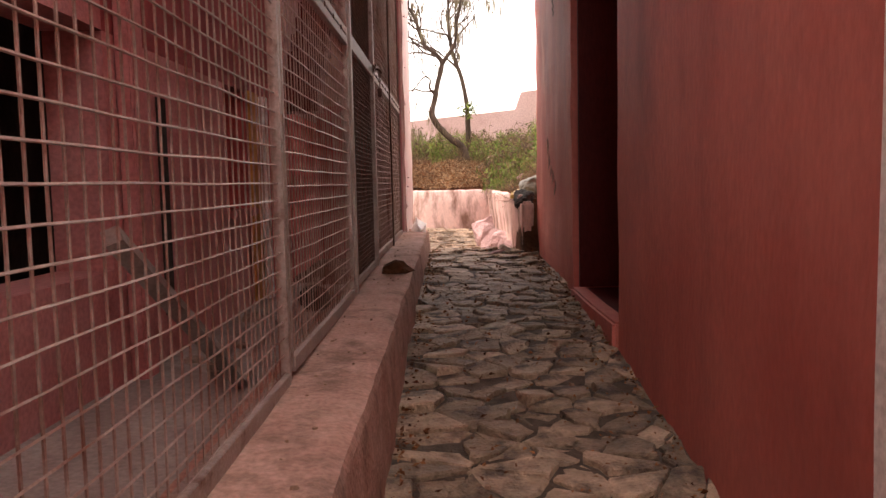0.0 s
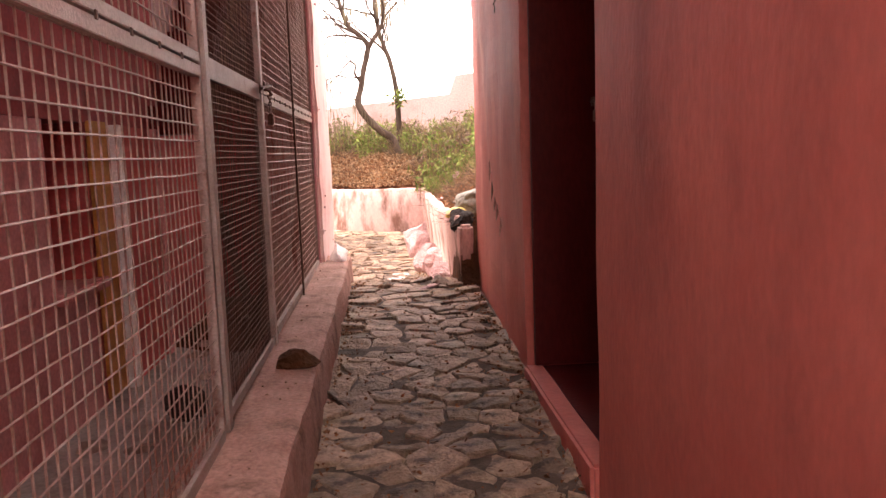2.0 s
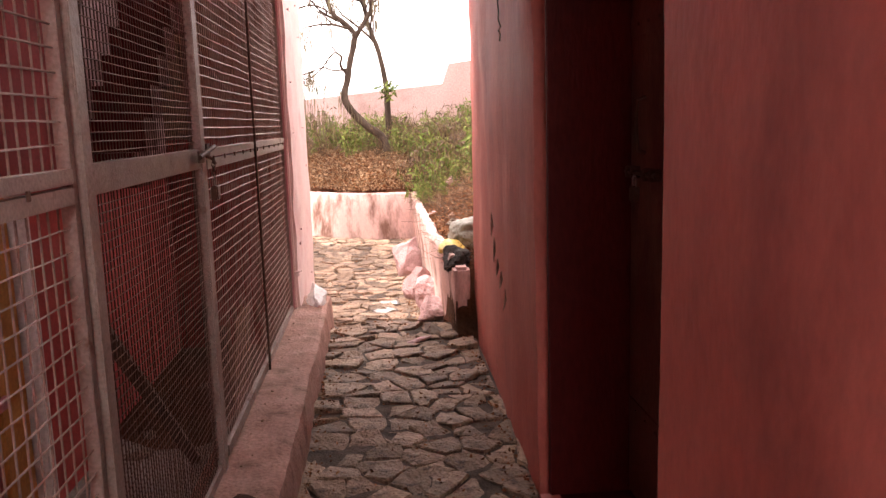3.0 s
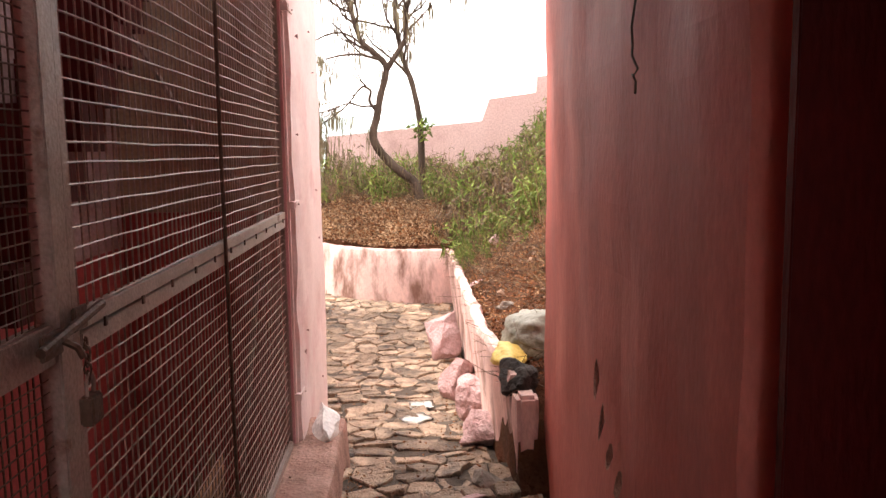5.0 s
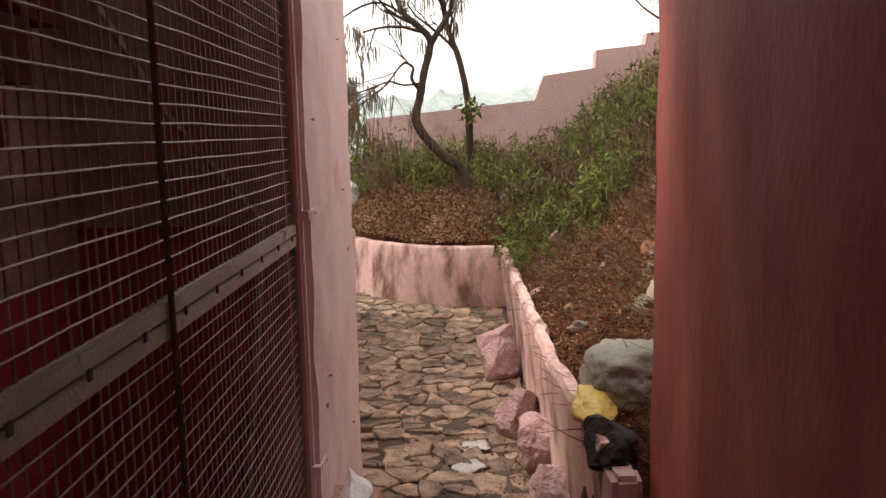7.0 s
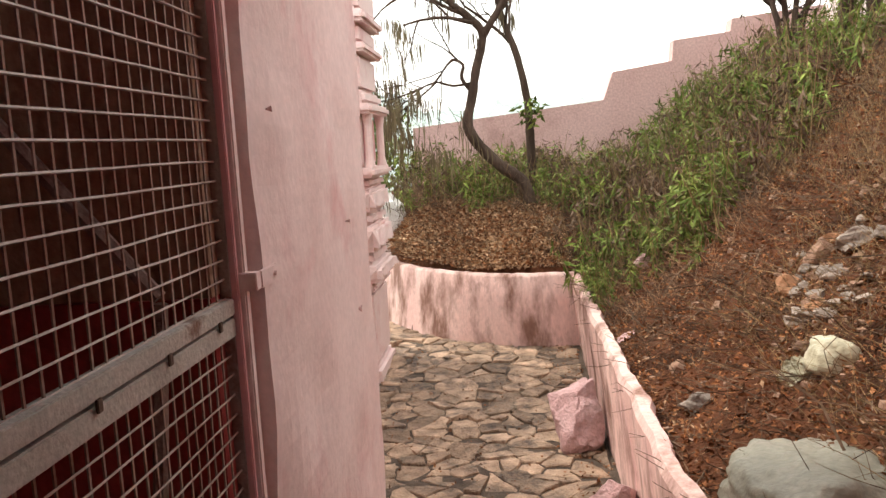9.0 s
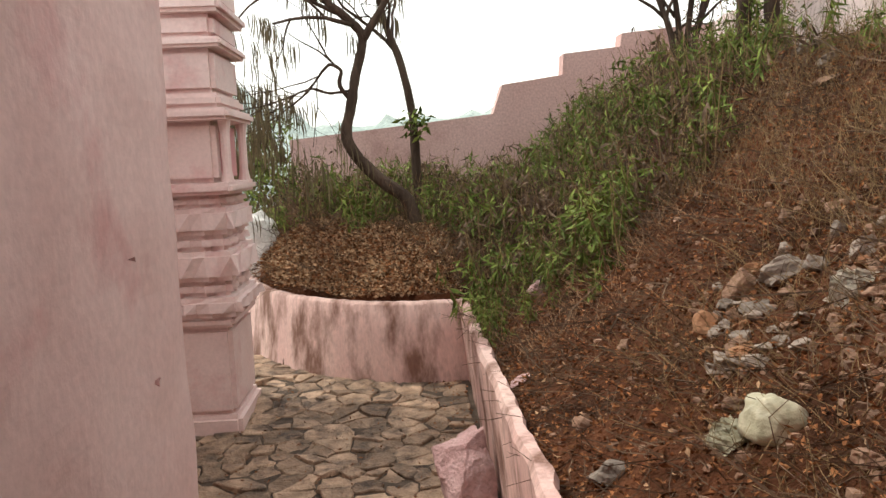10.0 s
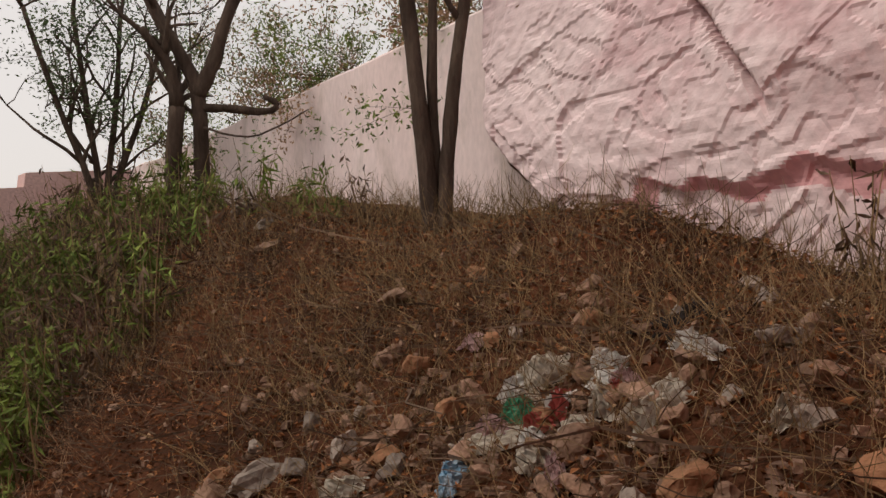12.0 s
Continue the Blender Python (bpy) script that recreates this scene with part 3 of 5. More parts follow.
box(bm, CX + 0.0225, CX + 0.03, 5.88, 5.95, 1.25, 1.29, 0.002)
box(bm, CX + 0.0225, CX + 0.03, 6.0, 6.05, 1.27, 1.31, 0.002)
part("sliding_bolt", bm, M_RUST, gt, "worn sliding bolt")


def padlock(name, at, label):
    t = thing(name, at, label, "padlock", "padlocks")
    part("body", bx(-0.012, 0.012, -0.022, 0.022, -0.05, 0.0, 0.004), M_RUST, t)
    bm = bmesh.new()
    tube(bm, [(0, -0.015, -0.003), (0, -0.015, 0.022), (0, -0.008, 0.034), (0, 0.008, 0.034), (0, 0.015, 0.022), (0, 0.015, -0.003)], 0.0035, 6)
    part("shackle", bm, M_STEEL, t)
    return t


padlock("padlock", (CX + 0.05, 5.99, 1.17), "small worn padlock on the cage gate bolt")
bm = bmesh.new()
for k in range(5):
    c = Vector((CX + 0.05, 5.985, 1.255 - 0.014 * k))
    tube(bm, [c + Vector((0.006 * math.cos(a) * (k % 2), 0.006 * math.cos(a) * (1 - k % 2), 0.011 * math.sin(a))) for a in np.linspace(0, math.tau, 9)], 0.002, 5, False)
tagged(bm_obj("lock_chain", bm, M_RUST), "short rusty chain hanging from the gate bolt", "chain")

# rose-coloured return of the pier beside the cage
bm = bx(CX - 0.03, -0.514, 8.352, 8.374, -0.05, 2.98, 0.003)
tagged(bm_obj("trim", bm, M_PINK), "pink painted strip beside the cage frame", "trim", kind="structure")
bm = bx(CX + 0.0125, CX + 0.026, 8.338, 8.3505, 0.2, 2.97, 0.002)
tagged(bm_obj("trim", bm, M_ROSE), "thin deep rose line along the cage frame", "trim", kind="structure")

# hasp and hooks on the pier
for z in (0.42, 1.32, 2.2):
    bm = bx(CX + 0.018, -0.49, 8.345, 8.372, z - 0.017, z + 0.017, 0.002)
    box(bm, -0.4955, -0.488, 8.372, 8.47, z - 0.017, z + 0.017, 0.002)
    tube(bm, [(-0.489, 8.45, z), (-0.482, 8.45, z)], 0.005, 6)
    tagged(bm_obj("wall_strap", bm, M_PINK), "pink painted strap fixing the cage frame to the pier", "bracket", "wall straps")

# ---- inside the cage ----
rdr = thing("inner_door", (-1.25, 6.1, -0.05), "red inner door with a white door frame behind the mesh", "door", kind="structure")
part("door_leaf", bx(0.005, 0.03, 0.06, 0.62, 0, 1.15, 0.004), M_REDP, rdr)
part("door_frame", bx(0.004, 0.06, 0.0, 0.055, 0, 1.2, 0.004), M_WHITE, rdr, "white painted frame post")
part("door_frame", bx(0.004, 0.05, 0.625, 0.68, 0, 1.2, 0.004), M_INNER, rdr)
al = thing("alcove", (-1.25, 5.45, 0.5), "dark alcove opening with an ochre side panel", "alcove", kind="structure")
part("sill", rough_wall(-0.02, 0.05, -0.04, 0.44, -0.04, 0.004, 0.003, 0.1, bevel=0.008), M_INNER, al)
part("side_panel", bx(0.004, 0.03, 0.41, 0.60, -0.53, 0.66, 0.004), M_ORANGE, al, "ochre painted side panel")
bm = bmesh.new()
tube(bm, [(-0.82, 3.96, -0.03), (-0.85, 3.6, 0.22), (-0.86, 3.1, 0.52)], 0.03, 4)
tagged(bm_obj("slanting_beam", bm, M_GREY), "grey four-sided bar slanting inside the cage", "beam")
tagged(bm_obj("floor_slab", bx(-1.1, -0.64, 1.4, 3.5, -0.05, 0.05, 0.006), M_GREY), "pale grey stone slab on the cage floor", "slab")
# the steps' dim silhouette is put into their near-black colour
st = thing("inner_stair", (0, 0, 0), "stair flight rising inside the cage, coloured dark as a silhouette", "stair")
for k in range(9):
    y = 6.75 + 0.16 * k
    part("step", bx(-1.24, -0.98, y, y + 0.2, 1.12 + 0.15 * k, 1.27 + 0.15 * k), M_DARK, st)
bm = bmesh.new()
tube(bm, [(-1.15, 8.22, 2.1), (-0.9, 8.22, 1.66), (-0.62, 8.22, 1.32)], 0.014, 6)
tube(bm, [(-0.62, 8.22, 1.31), (-0.66, 8.22, 0.9), (-0.75, 8.22, 0.15)], 0.014, 6)
tagged(bm_obj("stay_cable", bm, M_STEEL), "twisted grey stay cable behind the mesh", "cable")
bm = bmesh.new()
tube(bm, [(-0.9, 7.55, -0.04), (-0.78, 7.3, 0.2), (-0.72, 7.0, 0.42)], 0.02, 6)
tagged(bm_obj("dark_branch", bm, M_BLACK), "dark bent branch leaning inside the cage", "branch")
bk2 = thing("wicker_basket", (-0.73, 7.5, -0.05), "pale wicker basket standing behind the mesh", "basket")
for k in range(7):
    part("slat", bx(-0.012 + 0.004 * k, -0.002 + 0.004 * k, -0.27 + 0.008 * k, 0.27 - 0.008 * k, 0.065 * k, 0.065 * k + 0.056, 0.004), M_LITTER2, bk2)
for y in (-0.2, 0.0, 0.2):
    part("stave", bx(-0.03, -0.013, y - 0.012, y + 0.012, 0, 0.46, 0.004), M_LITTER2, bk2)

# rubble on the cage floor


def rock_bm(rg, sx, sy, sz, sub=2, jag=0.28):
    bm = bmesh.new()
    bmesh.ops.create_icosphere(bm, subdivisions=sub, radius=1.0)
    o = Vector((rg.random() * 50, rg.random() * 50, rg.random() * 50))
    cuts = [Vector((rg.gauss(0, 1), rg.gauss(0, 1), rg.gauss(0, 1))).normalized() for _ in range(9)]
    for v in bm.verts:
        for c in cuts:
            d = v.co.dot(c)
            if d > 0.6:
                v.co -= c * (d - 0.6)
        v.co *= 1 + jag * noise.noise(v.co * 1.5 + o) + 0.08 * noise.noise(v.co * 5 + o)
        v.co.x, v.co.y, v.co.z = v.co.x * sx, v.co.y * sy, v.co.z * sz
    return bm


def rock(name, at, size, material, label, group="", rz=None, sub=2, tilt=12, sink=0.35, jag=0.28, flat=False):
    rg = random.Random(round(at[0] * 1000) + round(at[1] * 100))
    ob = bm_obj(name, rock_bm(rg, *size, sub=sub, jag=jag), material, smooth=False)
    ob.matrix_world = pose(at[0], at[1], at[2] + size[2] * (1 - 2 * sink) * 0.8, rg.uniform(-tilt, tilt), rg.uniform(-tilt, tilt), rg.uniform(0, 360) if rz is None else rz)
    return tagged(ob, label, "rock", group)


for k in range(14):
    rock("cage_rubble", (RND.uniform(-1.15, -0.7), RND.uniform(4.0, 8.2), -0.05), (RND.uniform(0.03, 0.09), RND.uniform(0.03, 0.07), RND.uniform(0.02, 0.05)), M_ROCKG, "grey rubble stone on the cage floor", "cage floor rubble", sub=1)
bm = bmesh.new()
bmesh.ops.create_icosphere(bm, subdivisions=3, radius=0.09)
for v in bm.verts:
    v.co.z *= 0.8
    v.co *= 1 + 0.15 * noise.noise(v.co * 14)
ob = bm_obj("dark_pot", bm, M_BLACK, smooth=True)
ob.location = (-0.85, 5.6, 0.015)
tagged(ob, "dark round clay pot on the cage floor", "pot")

# ---- double door in the recess ----
dd = thing("double_door", (0, 0, 0), "dark maroon two-leaf steel door, closed and padlocked", "door")
DX = WX + 0.32
for y0, y1 in ((4.76, 5.345), (5.355, 5.95)):
    leaf = part("door_leaf", bx(DX, DX + 0.03, y0 + 0.03, y1 - 0.01 if y1 > 5.5 else y1, 0.004, 2.1, 0.003), M_RUSTY, dd, "maroon painted sheet steel leaf with brown rust bloom")
    for z in (0.3, 1.62):
        band = part("stiffener", bx(DX - 0.006, DX - 0.001, y0 + 0.05, y1 - 0.02, z, z + 0.07, 0.002), M_RUSTY, leaf)
        bm = bmesh.new()
        k = y0 + 0.09
        while k < y1 - 0.05:
            bmesh.ops.create_uvsphere(bm, u_segments=8, v_segments=5, radius=0.006, matrix=Matrix.Translation((DX - 0.006, k, z + 0.035)))
            k += 0.1
        part("rivets", bm, M_RUST, leaf)
part("meeting_strip", bx(DX - 0.012, DX - 0.001, 5.335, 5.365, 0.01, 2.1, 0.003), M_DARK, dd)
for y in (5.26, 5.78):
    bm = bmesh.new()
    tube(bm, [(DX - 0.004, y, 1.42), (DX - 0.03, y, 1.41), (DX - 0.036, y, 1.34), (DX - 0.03, y, 1.25), (DX - 0.004, y, 1.24)], 0.007, 6)
    part("pull_handle", bm, M_RUST, dd, "small dark iron pull handle")
bm = bmesh.new()
tube(bm, [(DX - 0.022, 5.62, 1.175), (DX - 0.022, 5.92, 1.175)], 0.009, 8)
for y in (5.65, 5.71, 5.84, 5.89):
    box(bm, DX - 0.034, DX - 0.001, y - 0.008, y + 0.008, 1.155, 1.195, 0.002)
part("bolt", bm, M_RUST, dd, "dark sliding bolt across the leaf")
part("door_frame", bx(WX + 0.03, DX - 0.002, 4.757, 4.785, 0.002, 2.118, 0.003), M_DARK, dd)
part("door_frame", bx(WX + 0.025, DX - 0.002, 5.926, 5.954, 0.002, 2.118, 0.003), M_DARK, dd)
padlock("padlock", (DX - 0.045, 5.76, 1.135), "dark padlock on the maroon door bolt")

# white door frame on the near wall, wire and chipped plaster
wf = thing("white_frame", (0, 0, 0), "white painted frame standing proud of the wall", "frame", kind="structure")
part("frame_post", rough_wall(WX - 0.012, WX + 0.02, 2.2, 2.64, -0.6, 2.6, 0.004, 0.1, bevel=0.006), M_WHITE, wf)
bm = bmesh.new()
tube(bm, [(WX - 0.01, 6.665, 2.900), (WX - 0.02, 6.695, 2.600), (WX - 0.014, 6.655, 2.300), (WX - 0.02, 6.660, 1.980), (WX - 0.016, 6.673, 1.935), (WX - 0.02, 6.700, 1.855), (WX - 0.014, 6.710, 1.815), (WX - 0.02, 6.693, 1.785), (WX - 0.016, 6.655, 1.748), (WX - 0.024, 6.663, 1.732), (WX - 0.02, 6.685, 1.738), (WX - 0.014, 6.677, 1.720), (WX - 0.018, 6.667, 1.690)], 0.0032, 6)
tagged(bm_obj("hanging_wire", bm, M_RUST), "twisted dark wire hanging on the plaster wall", "wire")
bm = bmesh.new()
for (y, z, ry, rz, an) in ((7.04, 0.86, 0.022, 0.07, 10), (6.97, 0.75, 0.016, 0.07, 22), (6.87, 0.68, 0.03, 0.05, 35), (6.77, 0.64, 0.035, 0.05, 35), (6.67, 0.57, 0.018, 0.06, 25)):
    o = [bm.verts.new((WX - 0.020 - 0.006 * noise.noise(Vector((k, y, 0))), y + ry * math.cos(a) * (1 + 0.4 * noise.noise(Vector((k, y * 9, 1)))) + math.sin(a) * rz * math.sin(radians(-an)), z + rz * math.sin(a))) for k, a in enumerate(np.linspace(0, math.tau, 14)[:-1])]
    c = bm.verts.new((WX - 0.008, y, z))
    for k in range(13):
        bm.faces.new((o[k], o[(k + 1) % 13], c))
bmesh.ops.recalc_face_normals(bm, faces=bm.faces[:])
tagged(bm_obj("plaster_scar", bm, M_LEDGE), "flaked scar in the terracotta plaster", "scar", kind="structure")

# ---- stones and things on the ledge and path ----
rock("loose_stone", (-0.41, 5.62, 0.15), (0.115, 0.125, 0.042), M_SOIL, "dark flat stone lying on the pink ledge", rz=70, tilt=4, sink=0.2)
for (x, y, sx, sy, sz, lab) in ((0.30, 11.38, 0.20, 0.24, 0.25, "large pink washed boulder against the retaining wall"), (0.37, 10.25, 0.14, 0.16, 0.20, "rough pink painted stone at the retaining wall"), (0.40, 9.72, 0.13, 0.24, 0.17, "rough pink painted block at the retaining wall"), (0.40, 9.2, 0.12, 0.16, 0.12, "low pink painted stone at the retaining wall")):
    rock("pink_stone", (x, y, floor_z(y)), (sx, sy, sz), M_PSTONE, lab, "pink stones", rz=8, tilt=6, sub=4, sink=0.1, jag=0.2)
rock("loose_stone", (0.36, 8.25, 0.0), (0.11, 0.07, 0.06), M_ROCKG, "dark stone lying on the step of the path", rz=20, sub=3)
rock("loose_stone", (0.24, 8.05, 0.01), (0.13, 0.05, 0.02), M_PSTONE, "pale flat stone slip on the path", rz=20, sub=2)
rock("pier_stone", (-0.40, 8.55, 0.2), (0.10, 0.17, 0.09), M_WHITE, "whitewashed cement lump at the foot of the pier", rz=5, sub=3)


def sheet(name, at, w, d, rz, material, label, lift=0.01):
    bm = bmesh.new()
    g = [[bm.verts.new(((i / 6 - 0.5) * w, (j / 6 - 0.5) * d, lift * (noise.noise(Vector((i * 0.5, j * 0.5, at[0] * 9))) + 0.4))) for i in range(7)] for j in range(7)]
    for j in range(6):
        for i in range(6):
            bm.faces.new((g[j][i], g[j][i + 1], g[j + 1][i + 1], g[j + 1][i]))
    bmesh.ops.solidify(bm, geom=bm.faces[:], thickness=0.002)
    ob = bm_obj(name, bm, material, smooth=True)
    ob.matrix_world = pose(*at, 2, -2, rz)
    return tagged(ob, label, "paper", "scraps of paper")


sheet("paper_scrap", (0.09, 10.02, -0.178), 0.17, 0.15, 5, M_PAPER, "white paper scrap lying on the stone path")
sheet("paper_scrap", (0.05, 9.72, -0.172), 0.19, 0.14, 30, M_PAPER, "torn white paper scrap lying on the stone path")

# bundle, sack and near-black stone on the retaining wall


def lumpy(name, at, size, material, label, category, seed, amp=0.25, fold=5.0, rz=0.0, sub=4, group=""):
    bm = bmesh.new()
    bmesh.ops.create_icosphere(bm, subdivisions=sub, radius=1.0)
    o = Vector((seed * 3.1, seed * 1.7, seed))
    for v in bm.verts:
        n = noise.noise(v.co * 1.3 + o) * amp + abs(noise.noise(v.co * fold * 0.5 + o)) * amp * 0.7 + abs(noise.noise(v.co * fold + o)) * amp * 0.3
        v.co *= 1 + n
        if v.co.z < -0.4:
            v.co.z = -0.4 + (v.co.z + 0.4) * 0.2
        v.co = Vector((v.co.x * size[0], v.co.y * size[1], v.co.z * size[2]))
    ob = bm_obj(name, bm, material, smooth=True)
    ob.matrix_world = pose(at[0], at[1], at[2] + 0.42 * size[2], 0, 0, rz)
    return tagged(ob, label, category, group)


lumpy("tarpaulin", (0.80, 9.05, 0.44), (0.25, 0.32, 0.16), M_TARP, "grey tarpaulin bundle slumped on the retaining wall", "bundle", 3, 0.24, 7, 10, 5)
lumpy("yellow_sack", (0.54, 8.80, 0.46), (0.09, 0.20, 0.05), M_YELLOW, "yellow plastic sack crushed under the bundle", "sack", 5, 0.35, 5, -8)
rock("dark_stone", (0.53, 8.45, 0.38), (0.12, 0.16, 0.11), M_BLACK, "near-black stone jutting over the retaining wall end", rz=10, sub=4, tilt=4, sink=0.2)

# ---- carved column of the next building ----
col = thing("carved_column", (-1.35, 12.78, 0), "pale pink carved temple column with stacked mouldings", "column")
lev = [(-0.4, 0.0, 0.36), (0.0, 0.55, 0.33), (0.55, 0.62, 0.36), (0.62, 0.74, 0.40), (0.74, 0.84, 0.34), (0.84, 1.02, 0.39), (1.02, 1.12, 0.35), (1.12, 1.28, 0.38), (1.28, 1.36, 0.34), (1.36, 1.43, 0.41), (1.43, 1.80, 0.31), (1.80, 1.87, 0.42), (1.87, 1.96, 0.37), (1.96, 2.22, 0.34), (2.22, 2.28, 0.40), (2.28, 2.42, 0.35), (2.42, 2.5, 0.41), (2.5, 3.1, 0.36)]
for k, (z0, z1, h) in enumerate(lev):
    bm = bx(-h, h, -h, h, z0, z1, min(0.03, (z1 - z0) * 0.3))
    if 0.62 <= z0 < 1.3:
        bmesh.ops.subdivide_edges(bm, edges=[e for e in bm.edges if e.calc_length() > 0.3], cuts=9, use_grid_fill=True)
        for v in bm.verts:
            s = 1 + 0.07 * math.sin((v.co.x + v.co.y) * 34) * math.cos((v.co.z - z0) * 14) + 0.03 * noise.noise(v.co * 9)
            v.co.x *= s
            v.co.y *= s
    part("moulding", bm, M_PINK, col)
part("niche", bx(0.312, 0.325, -0.2, 0.2, 1.46, 1.77), M_ROSE, col, "rose painted niche panel")
for sy in (-0.26, 0.26):
    bm = bmesh.new()
    tube(bm, [(0.36, sy, 1.43), (0.36, sy, 1.5), (0.36, sy, 1.72), (0.36, sy, 1.80)], [0.04, 0.028, 0.028, 0.04], 10)
    part("small_pillar", bm, M_PINK, col)
rock("whitewashed_rock", (-1.34, 15.1, 0.5), (0.24, 0.26, 0.42), M_WHITE, "whitewashed round rock at the planter edge", sub=4, jag=0.15, sink=0.2, tilt=3)

# ---- boulder painted pink at the crest ----
bm = bmesh.new()
nu, nv = 300, 220


def boulder_edge(v):
    return 0.62 * smooth(0.10, 0.40, v) - 0.10 * (1 - v) - 0.18 * smooth(0.5, 1.0, v)


def facets(p, k, amp):
    """Broken stone: each cell of the surface is a flat chip with a tilt of its own."""
    q = p * k
    c = noise.voronoi(q)[1][0]
    return amp / k * noise.cell_vector(c * 17.3).dot(q - c)


gb = []
for j in range(nv + 1):
    row = []
    for i in range(nu + 1):
        u, v = i / nu, j / nv
        z = 1.35 + 2.6 * v
        y = 10.2 - 3.6 * u + (boulder_edge(v) + 0.03 * noise.noise(Vector((z * 5, 7, 0)))) * (1 - u) ** 2
        x = 2.66 + 0.16 * v + 0.34 * (1 - smooth(0, 0.03, u)) + 0.25 * abs(u - 0.3)
        lip = v + 0.05 * noise.noise(Vector((u * 9, 0, 0))) + 0.03 * noise.noise(Vector((u * 25, 5, 0))) - 0.10 * u
        x -= 0.045 * smooth(0.18, 0.205, lip)
        p = Vector((y * 1.3, z * 1.3, 0))
        x += 0.025 * noise.noise(p) + facets(p, 1.9, 0.03) + facets(p + Vector((5, 3, 0)), 4.5, 0.022) + facets(p + Vector((2, 8, 0)), 11.0, 0.02)
        x += 0.008 * abs(noise.noise(Vector((p.x * 4 + p.y * 3, p.y * 6 - p.x * 2, 1)))) + 0.008 * max(0.0, noise.noise(Vector((p.x * 9 + p.y * 5, p.y * 13 - p.x * 5, 3))) - 0.15) + 0.005 * noise.noise(p * 18) + 0.009 * smooth(0.08, 0.13, noise.noise(Vector((p.x * 2.1 + p.y * 1.2, p.y * 3.1 - p.x, 6)))) + 0.007 * smooth(0.22, 0.27, noise.noise(Vector((p.x * 6 + p.y * 3, p.y * 9 - p.x * 4, 8))))
        c = (z - 2.25) - (y - 9.36) * 1.6 + 0.05 * noise.noise(Vector((z * 5, 1, 4)))
        x += (0.09 * math.exp(-(c / 0.022) ** 2) - 0.035 * smooth(-0.03, 0.03, c)) * smooth(2.1, 2.3, z)
        row.append(bm.verts.new((x, y, z)))
    gb.append(row)
for j in range(nv):
    for i in range(nu):
        f = bm.faces.new((gb[j][i], gb[j + 1][i], gb[j + 1][i + 1], gb[j][i + 1]))
        u, v = i / nu, j / nv
        lip = v + 0.05 * noise.noise(Vector((u * 9, 0, 0))) + 0.03 * noise.noise(Vector((u * 25, 5, 0))) - 0.10 * u
        if 0.172 - 0.05 * noise.noise(Vector((u * 14, 2, 0))) < lip < 0.20:
            f.material_index = 1
ed = [e for e in bm.edges if e.is_boundary]
ex = bmesh.ops.extrude_edge_only(bm, edges=ed)
for v in ex["geom"]:
    if isinstance(v, bmesh.types.BMVert):
        v.co.x += 1.2
bld = bm_obj("painted_boulder", bm, M_BOULDER)
bld.data.materials.append(M_ROSE)
tagged(bld, "huge cracked boulder washed in pale pink paint", "boulder")
# dark strip in place of shade in the gap between the boulder and the crest wall
bm = bmesh.new()
tube(bm, [(2.93 + 0.16 * v, 10.2 + boulder_edge(v) + 0.03 * noise.noise(Vector(((1.35 + 2.6 * v) * 5, 7, 0))), 1.35 + 2.6 * v) for v in np.linspace(0.05, 0.42, 26)], [0.05 - 0.034 * k / 25 for k in range(26)], 7)
for v in bm.verts:
    v.co += 0.012 * noise.noise_vector(v.co * 14)
tagged(bm_obj("joint_earth", bm, M_SOIL), "dark strip standing for the shade in the gap beside the boulder", "soil", kind="stuff")

# ---- trees ----


def limb(bm, p, d, length, r, rg, depth, twigs, bend=0.35, droop=0.0, segs=5):
    """A wandering tapered branch that forks; the ends of the last twigs are collected."""
    pts, rad = [Vector(p)], [r]
    d = Vector(d).normalized()
    for k in range(segs):
        d = (d + Vector((rg.gauss(0, bend), rg.gauss(0, bend), rg.gauss(0, bend) + 0.06 - droop)) * 0.45).normalized()
        pts.append(pts[-1] + d * length / segs)
        rad.append(r * (1 - 0.55 * (k + 1) / segs))
    tube(bm, pts, rad, 6 if r > 0.012 else 4, True)
    if depth <= 0:
        twigs.append((pts[-1], d))
        twigs.append((pts[len(pts) // 2], d))
        return
    for k in range(rg.choice((2, 3, 3))):
        i = rg.randrange(2, segs + 1)
        dd = (d + Vector((rg.gauss(0, 0.8), rg.gauss(0, 0.8), rg.gauss(0.1, 0.5)))).normalized()
        limb(bm, pts[i], dd, length * rg.uniform(0.5, 0.8), rad[i] * 0.72, rg, depth - 1, twigs, bend, droop, segs)


def stem_through(bm, pts, r0, r1, n=9, seed=0):
    """A thick stem through given points, with smooth bends and knots."""
    P = [Vector(p) for p in pts]
    out = []
    for i in range(len(P) - 1):
        a, b, c, d = P[max(i - 1, 0)], P[i], P[i + 1], P[min(i + 2, len(P) - 1)]
        for k in range(4):
            t = k / 4
            out.append(0.5 * ((2 * b) + (c - a) * t + (2 * a - 5 * b + 4 * c - d) * t * t + (3 * b - a - 3 * c + d) * t ** 3))
    out.append(P[-1])
    m = len(out) - 1
    rad = [(r0 + (r1 - r0) * i / m) * (1 + 0.16 * noise.noise(Vector((i * 0.8, seed, 0)))) for i in range(m + 1)]
    tube(bm, out, rad, n)
    return out, rad


